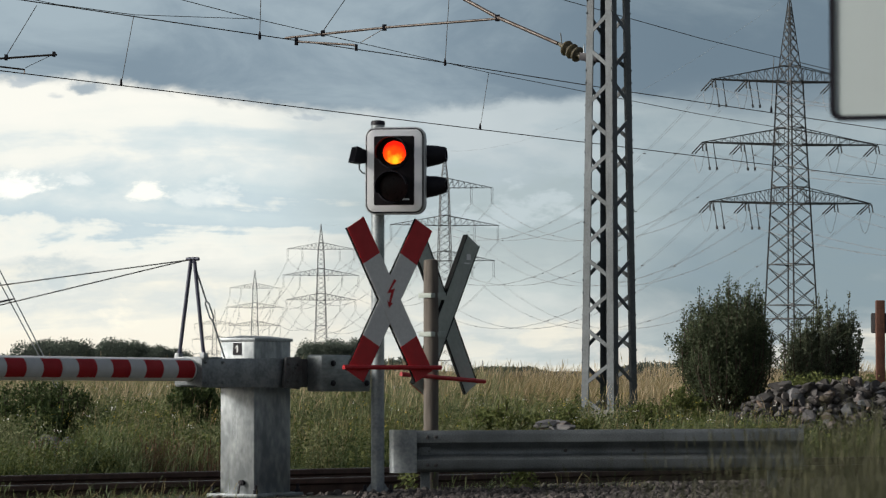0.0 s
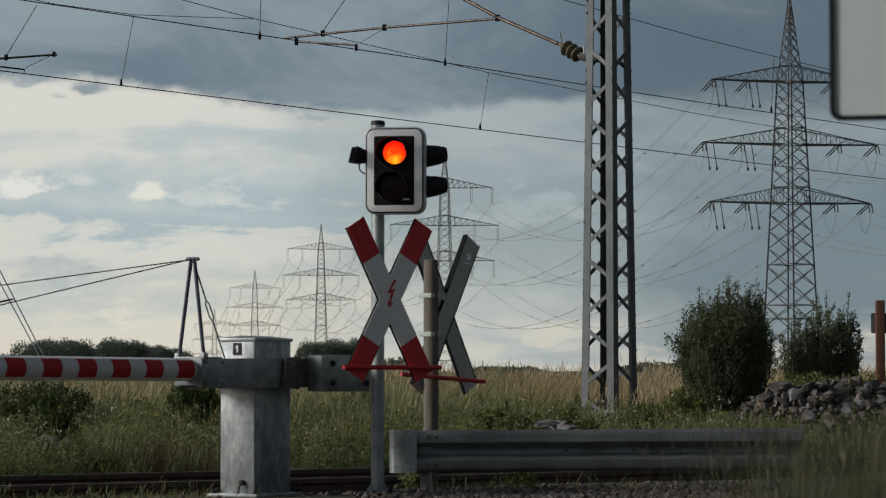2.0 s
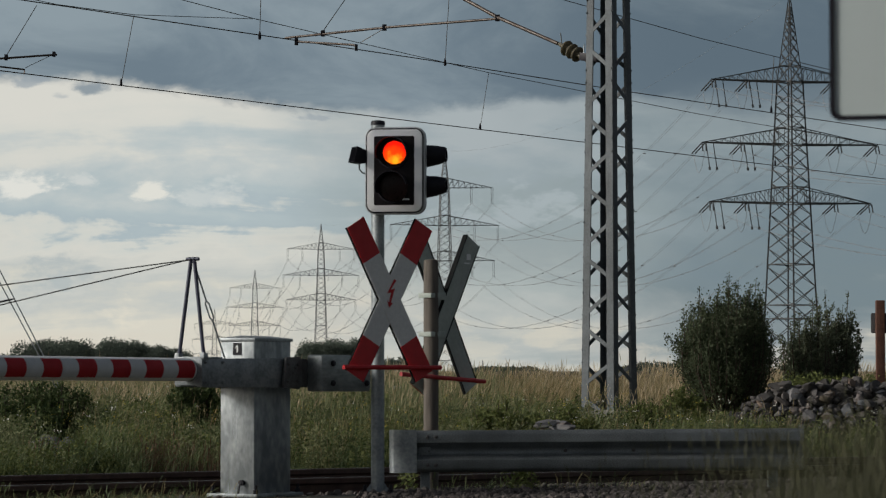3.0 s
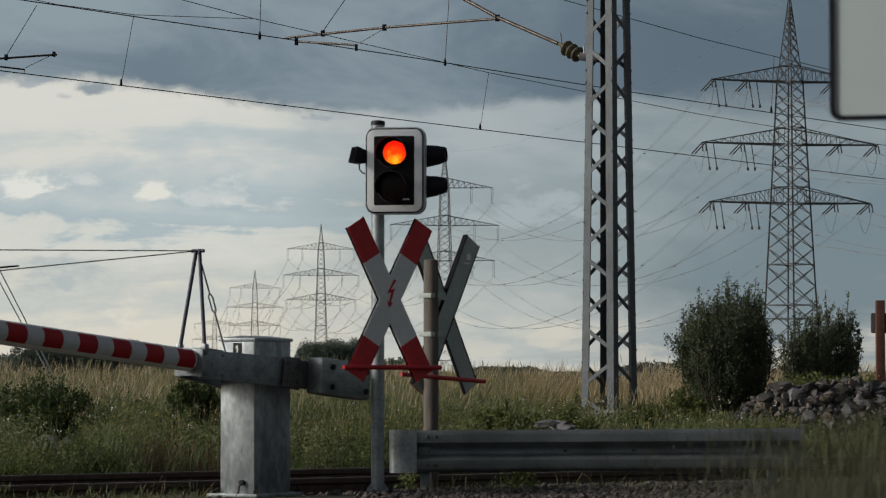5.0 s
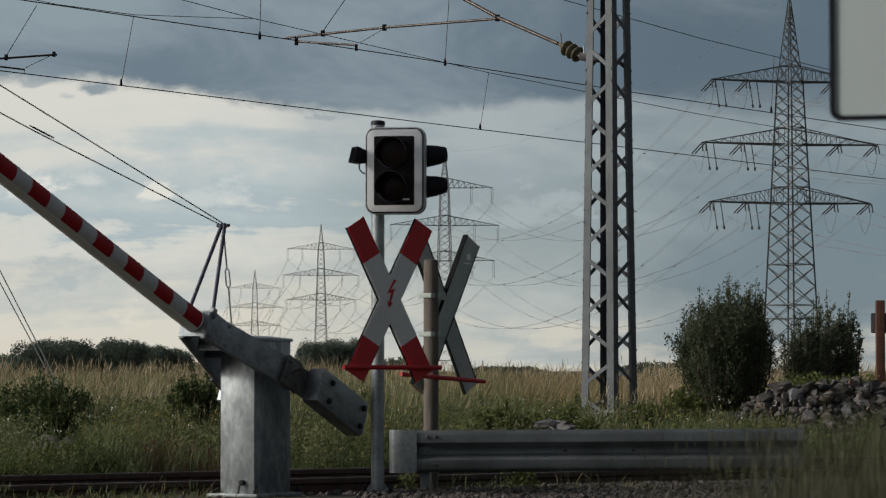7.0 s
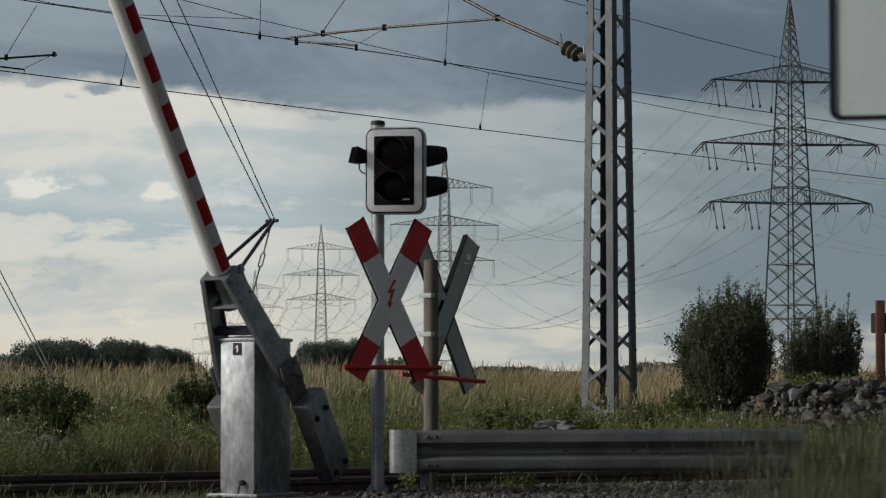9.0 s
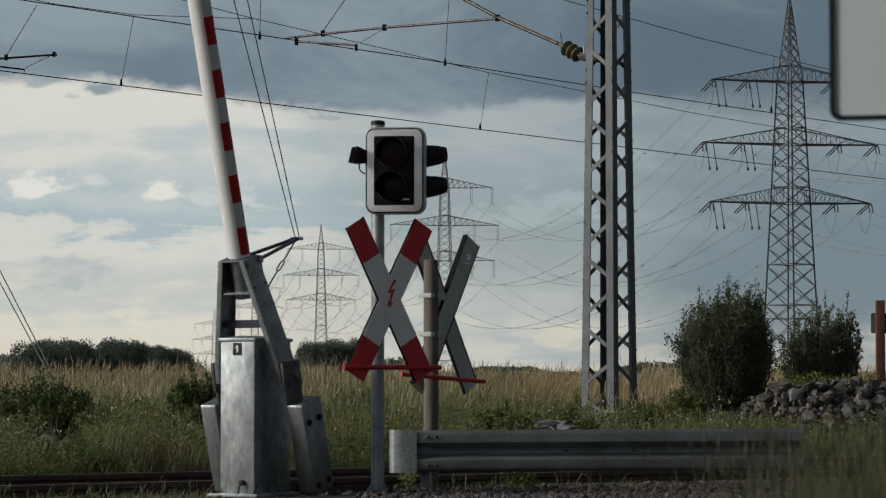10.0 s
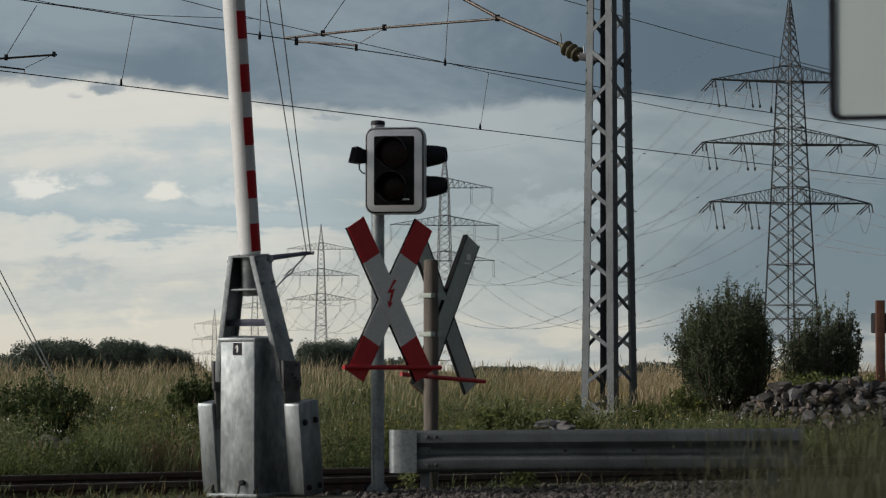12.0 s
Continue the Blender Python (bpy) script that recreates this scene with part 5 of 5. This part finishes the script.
# ---------------------------------------------------------------- plants and stones of the place
def build_plants():
    rng = np.random.default_rng(11)

    def scatter(n, y0, y1, ok, bias=1.0):
        out = []
        while len(out) < n:
            y = y0 + (y1 - y0) * rng.random() ** bias
            x = rng.uniform(-0.158, 0.158) * y
            if ok(x, y):
                out.append((x, y, ground_height(x, y) - 0.01))
        return out

    patch = lambda x, y, k, s=0.0: noise.noise((x * k, y * k, s))
    # green weeds behind the track, thicker in patches
    stony = lambda x, y: (abs(x + 0.1244 * y) < 0.28 and 28.0 < y < 30.3) or (abs(x + 0.0107 * y) < 0.2 and 34.8 < y < 38.4)
    sp = scatter(84000, 25, 50, lambda x, y: 2.2 < across(x, y) < 26 and (x < 0 or y < 38) and not stony(x, y) and patch(x, y, 0.9) + 0.6 * patch(x, y, 2.6, 50) > -0.02)
    hs = [max(0.05, rng.normal(0.2, 0.09) + 0.2 * patch(x, y, 0.45, 4) + 0.28 * patch(x, y, 1.9, 31)) for x, y, z in sp]
    blades("green_grass", sp, hs, rng.uniform(0.003, 0.007, len(sp)), 0.7, GRASS, "tall mixed green grass and weeds behind the track", "grass", 0.1)
    sp = scatter(52000, 34, 66, lambda x, y: y > 39.5 + 4 * patch(x, y, 0.42, 7) - 1.1 * max(0.0, x) + 0.9 * max(0.0, -x) and across(x, y) > 6 and patch(x, y, 0.5, 2) > -0.12 - 0.02 * (y - 39), 0.9)
    hs = [max(0.12, rng.normal(0.27, 0.08) + 0.22 * patch(x, y, 0.28, 6)) for x, y, z in sp]
    blades("dry_grass", sp, hs, rng.uniform(0.003, 0.007, len(sp)), 0.6, DRY, "tall straw-coloured grass with seed heads on the bank", "grass", 0.6, 1.3)
    sp = scatter(6000, 27, 42, lambda x, y: across(x, y) > 2.6 and patch(x, y, 0.6, 9) > 0.0)
    hs = [max(0.15, rng.normal(0.33, 0.1)) for p in sp]
    blades("straw_grass", sp, hs, rng.uniform(0.002, 0.0045, len(sp)), 0.5, DRY, "pale dry stalks among the green weeds", "grass", 0.6)
    sp = scatter(4200, 29, 44, lambda x, y: across(x, y) > 4 and x < 0.8 and patch(x, y, 0.9, 41) > 0.05 and not (y < 35 and (x < -3.2 or -3.1 < x < -2.0)))
    hs = [max(0.3, rng.normal(0.5, 0.09)) for p in sp]
    blades("flowering_grass", sp, hs, rng.uniform(0.002, 0.005, len(sp)), 0.45, PALE_WEED, "taller pale green grass in flower among the weeds", "grass", 0.8, 1.4)
    sp = scatter(8000, 33, 60, lambda x, y: across(x, y) > 7 and patch(x, y, 0.5, 15) > -0.15, 0.8)
    hs = [max(0.22, rng.normal(0.42, 0.08) - 0.06 * (0 < x < 3)) for x, y, z in sp]
    plumes = blades("seed_plumes", sp, hs, rng.uniform(0.002, 0.004, len(sp)), 0.6, PLUME, "pale nodding seed heads above the dry grass", "grass", 0.95, 1.7)
    # leafy weeds in clumps of three kinds
    def weeds(name, n, mat, size, tall, y1, key, wide, label):
        cs = []
        for x, y, z in scatter(n, 25, y1, lambda x, y: 2.3 < across(x, y) < 12 and not stony(x, y) and patch(x, y, 0.8, key) + 0.7 * patch(x, y, 2.4, key + 3) > 0.1):
            h = rng.uniform(*tall) * (1 + 0.5 * patch(x, y, 1.3, key + 9))
            lx, ly = rng.normal(0.05, 0.2, 2)
            for j in range(38):
                k = rng.random() ** 0.75
                q = 0.85 * wide * (1.25 - k)
                cs.append((x + lx * k * h + rng.normal(0, q), y + ly * k * h + rng.normal(0, q), z + h * k))
        tagged(part(name, leaf_cloud(cs, size, rng, 0.6), mat), label, "weeds", kind="stuff")

    weeds("leafy_weeds", 5200, WEED, 0.026, (0.12, 0.4), 40, 5, 0.04, "leafy green weeds along the track")
    weeds("dark_weeds", 2400, BRAMBLE, 0.03, (0.12, 0.36), 38, 71, 0.06, "dark green broad-leaved weeds along the track")
    weeds("pale_weeds", 2600, PALE_WEED, 0.027, (0.2, 0.46), 38, 21, 0.032, "pale grey-green leafy weed stalks along the track")
    sp = []
    for cx, cy, n in ((-2.45, 26.4, 420), (-1.9, 26.9, 160), (0.5, 28.0, 120), (-3.3, 26.0, 120)):
        for i in range(n):
            x, y = cx + rng.normal(0, 0.16), cy + rng.normal(0, 0.2)
            sp.append((x, y, ground_height(x, y)))
    blades("brown_weeds", sp, rng.uniform(0.12, 0.3, len(sp)), rng.uniform(0.004, 0.009, len(sp)), 0.4, RUST_WEED, "rust-brown dried weeds beside the track", "weeds", 0.5, 1.2)
    for nm, mat, n, size, lab in (("yellow_flowers", YELLOW, 260, 0.016, "tiny yellow flower heads among the weeds"), ("white_flowers", PETAL, 90, 0.022, "small white flower heads among the weeds")):
        cs = []
        for x, y, z in scatter(n, 25, 37, lambda x, y: across(x, y) > 2.4 and patch(x, y, 0.8, 13) > -0.1):
            h = rng.uniform(0.25, 0.55)
            for j in range(5):
                cs.append((x + rng.normal(0, 0.02), y + rng.normal(0, 0.02), z + h + rng.normal(0, 0.012)))
        ob = part(nm, leaf_cloud(cs, size, rng, 0.2), mat)
        tagged(ob, lab, "flowers", kind="stuff")
    sp = []
    while len(sp) < 5000:
        x, y = rng.uniform(2.6, 5.4), rng.uniform(33.0, 35.0)
        if across(x, y) > 2.0:
            sp.append((x, y, ground_height(x, y)))
    hs = [rng.uniform(0.1, 0.3) if p[0] < 3.15 else rng.uniform(0.05, 0.13) for p in sp]
    blades("bank_grass", sp, hs, rng.uniform(0.003, 0.007, len(sp)), 0.5, GRASS, "green grass at the foot of the rubble bank", "grass", 0.2)
    cs = []
    for i in range(90):
        x, y = rng.uniform(4.0, 5.2), rng.uniform(36.3, 36.9)
        h = rng.uniform(0.08, 0.22)
        for j in range(24):
            cs.append((x + rng.normal(0, 0.05), y + rng.normal(0, 0.05), 0.72 + h * rng.random() + 0.02))
    tagged(part("bank_weeds", leaf_cloud(cs, 0.035, rng, 0.7), WEED), "green weeds on top of the rubble bank", "weeds", kind="stuff")
    # tufts beside the rails and round the posts
    sp = []
    for cx, cy, r, n in ((-2.75, 21.6, 0.5, 420), (-2.0, 21.5, 0.4, 260), (-3.1, 22.0, 0.3, 200), (0.15, 23.2, 0.3, 160), (0.6, 23.2, 0.25, 140), (-0.2, 23.1, 0.15, 60), (1.1, 23.4, 0.4, 120)):
        for i in range(n):
            x, y = cx + rng.normal(0, r), cy + rng.normal(0, 0.2)
            sp.append((x, y, ground_height(x, y)))
    blades("rail_side_grass", sp, rng.uniform(0.03, 0.11, len(sp)), rng.uniform(0.002, 0.0042, len(sp)), 0.9, GRASS, "low tufts of grass beside the rails", "grass", 0.1)
    sp = []
    for cx, cy, r, n in ((-2.9, 21.7, 0.5, 110), (-2.2, 21.6, 0.35, 130), (-1.75, 21.55, 0.2, 40), (0.9, 23.2, 0.5, 80)):
        for i in range(n):
            x, y = cx + rng.normal(0, r), cy + rng.normal(0, 0.15)
            sp.append((x, y, ground_height(x, y)))
    blades("withered_grass", sp, rng.uniform(0.03, 0.13, len(sp)), rng.uniform(0.002, 0.004, len(sp)), 1.1, DRY, "withered pale grass stalks beside the rails", "grass", 0.1)
    cs = []
    for cx, cy, h, n in ((0.55, 23.1, 0.2, 160), (0.62, 23.15, 0.15, 100), (-0.25, 23.1, 0.16, 90)):
        for i in range(n):
            cs.append((cx + rng.normal(0, 0.05), cy + rng.normal(0, 0.05), rng.uniform(0, h)))
    tagged(part("rail_side_weeds", leaf_cloud(cs, 0.035, rng, 0.5), WEED), "small leafy weeds behind the guard rail", "weeds", kind="stuff")
    # tall stalks close by, in tufts that sway
    tufts = []
    for c in range(10):
        cy = 6.4 + 5.0 * ((c * 0.382) % 1)
        sp = []
        while len(sp) < 480:
            y = cy + rng.normal(0, 0.5)
            x = rng.uniform(0.028, 0.16) * y
            if y > 5.6 and rng.random() < max(0.03, (x / y - 0.028) / 0.13) ** 2.3:
                sp.append((x, y - cy, ground_height(x, y)))
        hs = [rng.uniform(0.36, 0.56) + 0.18 * max(0.0, (x - 0.05 * cy) / (0.11 * cy)) - 0.008 * (cy - 6) for x, y, z in sp]
        tuft = blades("near_grass", sp, hs, rng.uniform(0.0014, 0.0032, len(sp)), 0.35, NEAR_GRASS, "thin tall grass stalks close by the roadside", "grass", 0.5, 0.5)
        tuft.matrix_basis = pose(0, cy, 0)
        tufts.append((tuft, cy))
    # shrubs
    dense = shrub(3.40, 37.5, 0.30, 1.15, 1.78, 0.03, 98000, 3, "dense dark green shrub with upright shoots", stems=90, loose=1.5, twigs=6,
                  outline=((-1.0, -0.88, -0.6, -0.5, -0.32, -0.1, 0.1, 0.3, 0.42, 0.62, 0.8, 1.0), (0.62, 0.78, 0.9, 0.93, 0.88, 0.97, 1.03, 1.03, 0.9, 1.0, 0.88, 0.65)))
    airy = shrub(4.68, 38.4, 0.40, 1.06, 1.62, 0.03, 30000, 4, "looser grey-green shrub with spreading sprays", mat=GREY_LEAF, stems=34, loose=0.85, twigs=9,
                 outline=((-1.0, -0.6, -0.2, 0.15, 0.35, 0.6, 0.8, 1.0), (0.6, 0.82, 0.9, 1.06, 0.88, 1.02, 0.82, 0.6)))
    shrub(-4.1, 31.2, 0.1, 1.5, 0.82, 0.038, 16000, 8, "low green bramble in the tall grass", mat=BRAMBLE, stems=26, loose=1.2)
    shrub(-3.4, 30.8, 0.1, 0.7, 0.5, 0.036, 5000, 18, "low green bramble in the tall grass", mat=BRAMBLE, stems=14, loose=1.2)
    shrub(-2.45, 31.6, 0.1, 0.85, 0.9, 0.038, 12000, 9, "rounded green bramble in the tall grass", mat=BRAMBLE, stems=18, loose=1.2)
    shrub(2.72, 35.4, 0.25, 0.62, 0.6, 0.034, 6500, 21, "low yellow-green bush of weeds beside the rubble bank", mat=WEED, stems=16, loose=1.3)
    shrub(2.3, 35.0, 0.2, 0.6, 0.45, 0.034, 4000, 22, "low yellow-green bush of weeds beside the rubble bank", mat=WEED, stems=12, loose=1.3)
    shrub(0.55, 30.5, 0.15, 0.8, 0.5, 0.035, 6000, 12, "low green bush of weeds on the bank", mat=WEED, stems=16)
    shrub(1.2, 31.5, 0.18, 0.8, 0.4, 0.035, 5000, 13, "low green bush of weeds on the bank", mat=WEED, stems=14)
    shrub(-1.0, 36.0, 0.22, 0.8, 0.62, 0.04, 5000, 15, "low green bush of weeds on the bank", mat=WEED, stems=14)
    return dense, airy, plumes, tufts


def build_rubble():
    rng = np.random.default_rng(17)
    bank = thing("rubble_bank", pose(4.42, 35.5, 0.14), "bank of loose grey and brown rubble stones", "stone bank")
    forms = [stone_mesh(100 + i, (STONE, STONE_BLUE, STONE, STONE_TAN, PALE_STONE)[i % 5], 0.8, 2) for i in range(10)]
    core = Shape()
    core.slab([(-1.0, -0.2), (1.9, -0.2), (1.9, 0.6), (-0.5, 0.54), (-0.85, 0.3)], 1.4, pose(0, 0.12, 0))
    part("core", core, SOIL, bank, "soil behind the stones", 0.05)
    n = 0
    rest, sizes = [], []
    while n < 1300:
        x = rng.uniform(-1.6, 1.5)
        z = rng.uniform(0.02, 0.7)
        top = 0.68 + 0.03 * math.sin(x * 5) if x > -0.5 else 0.68 + (x + 0.5) * 0.56
        if z > top:
            continue
        s = rng.uniform(0.07, 0.14) + 0.12 * rng.random() ** 3
        at = (x, -0.28 + 0.55 * z + rng.uniform(-0.05, 0.05), z)
        n += 1
        if n % 4 or n > 1160:
            rest.append((at[0] + 4.42, at[1] + 35.54, at[2] + 0.14))
            sizes.append(s * 0.9)
            continue
        o = new("stone", forms[rng.integers(10)])
        o.parent = bank
        o.matrix_basis = Matrix.LocRotScale(at, Euler(rng.uniform(-0.7, 0.7, 3) * np.array((1, 1, 4))), (s, s * rng.uniform(0.8, 1.1), s * rng.uniform(0.8, 1.15)))
    loose_stones("rubble", rest, sizes, RUBBLE, "smaller grey stones filling the rubble bank", "stones", 9, 2)
    heap = thing("stone_heap", pose(1.1, 29.6, 0.23), "small heap of flat grey stones", "stone heap")
    forms = [stone_mesh(140 + i, PALE_STONE if i % 2 else STONE, 0.4, 2) for i in range(4)]
    for i in range(16):
        s = rng.uniform(0.16, 0.3)
        o = new("stone", forms[i % 4])
        o.parent = heap
        lv = i / 16
        o.matrix_basis = Matrix.LocRotScale((rng.normal(0, 0.16 * (1.2 - lv)), rng.normal(0, 0.08), 0.08 + 0.13 * lv), Euler(rng.uniform(-0.2, 0.2, 3) * np.array((1, 1, 9))), (s, s, s))
    spots, sizes = [], []
    for cx, cy, rx, ry, n in ((-0.1, 28.8, 0.4, 0.5, 60), (-0.42, 37.6, 0.14, 0.5, 40), (-3.72, 29.8, 0.13, 0.4, 40)):
        for i in range(n):
            x, y = cx + rng.normal(0, rx), cy + rng.normal(0, ry)
            spots.append((x, y, ground_height(x, y) + rng.uniform(0.02, 0.09)))
            sizes.append(rng.uniform(0.08, 0.17))
    loose_stones("scattered_stones", spots, sizes, PALE_STONE, "grey stones lying among the weeds", "stones", 6, 2)


# ---------------------------------------------------------------- build
build_ground()
SKY = build_sky()
build_track()
YOKE = build_barrier()
SHUTTER, SHUT_REST, HEAD_TURN = build_signal()
build_signs()
build_guard_rail()
build_mast()
build_catenary()
build_power_line()
build_far_trees()
DENSE, AIRY, PLUMES, TUFTS = build_plants()
build_ballast()
build_rubble()


def motions():
    rise = [(0.0, 0), (3.2, 0), (3.7, 0.0), (4.2, 0.9), (4.8, 3.4), (5.0, 4.4), (5.5, 7.5), (6.0, 11.7), (6.5, 17.0), (7.0, 23.2), (7.2, 25.9),
            (7.6, 31.8), (8.0, 38.2), (8.4, 45.0), (8.8, 52.2), (9.0, 56.0), (9.5, 65.3), (10.0, 73.8), (10.5, 80.4), (10.8, 82.3), (11.1, 83.0), (12.0, 83.1)]
    walk(YOKE, [(t, pose(0, 0, PIVOT, 0, -a, 0)) for t, a in rise])
    # the added disc covers the upper lens, standing in for the lamp going out
    shut = HEAD_TURN @ pose(0.002, -0.036, 0.127)
    walk(SHUTTER, [(0.0, SHUT_REST), (6.0, SHUT_REST), (6.066, shut), (12.0, shut)])
    walk(SKY, [(0.0, pose(*EYE, 0, 0, 0)), (12.0, pose(*EYE, 0, 0, -0.35))])
    # wind: slow swells with quicker ripples
    times = [0.4 * i for i in range(31)]
    gust = lambda t, p: 0.6 * math.sin(0.9 * t + p) + 0.4 * math.sin(2.7 * t + 1.7 * p)
    walk(DENSE, [(t, pose(3.40, 37.5, 0.30, 0, 0.35 * gust(t, 0.4), 0)) for t in times])
    walk(AIRY, [(t, pose(4.68, 38.4, 0.40, 0, 0.45 * gust(t, 1.1), 0)) for t in times])
    walk(PLUMES, [(t, pose(0.014 * gust(t, 2.0), 0, 0)) for t in times])
    for i, (tuft, cy) in enumerate(TUFTS):
        walk(tuft, [(t, pose(0.012 * gust(t, 0.7 * i), cy, 0)) for t in times])


motions()
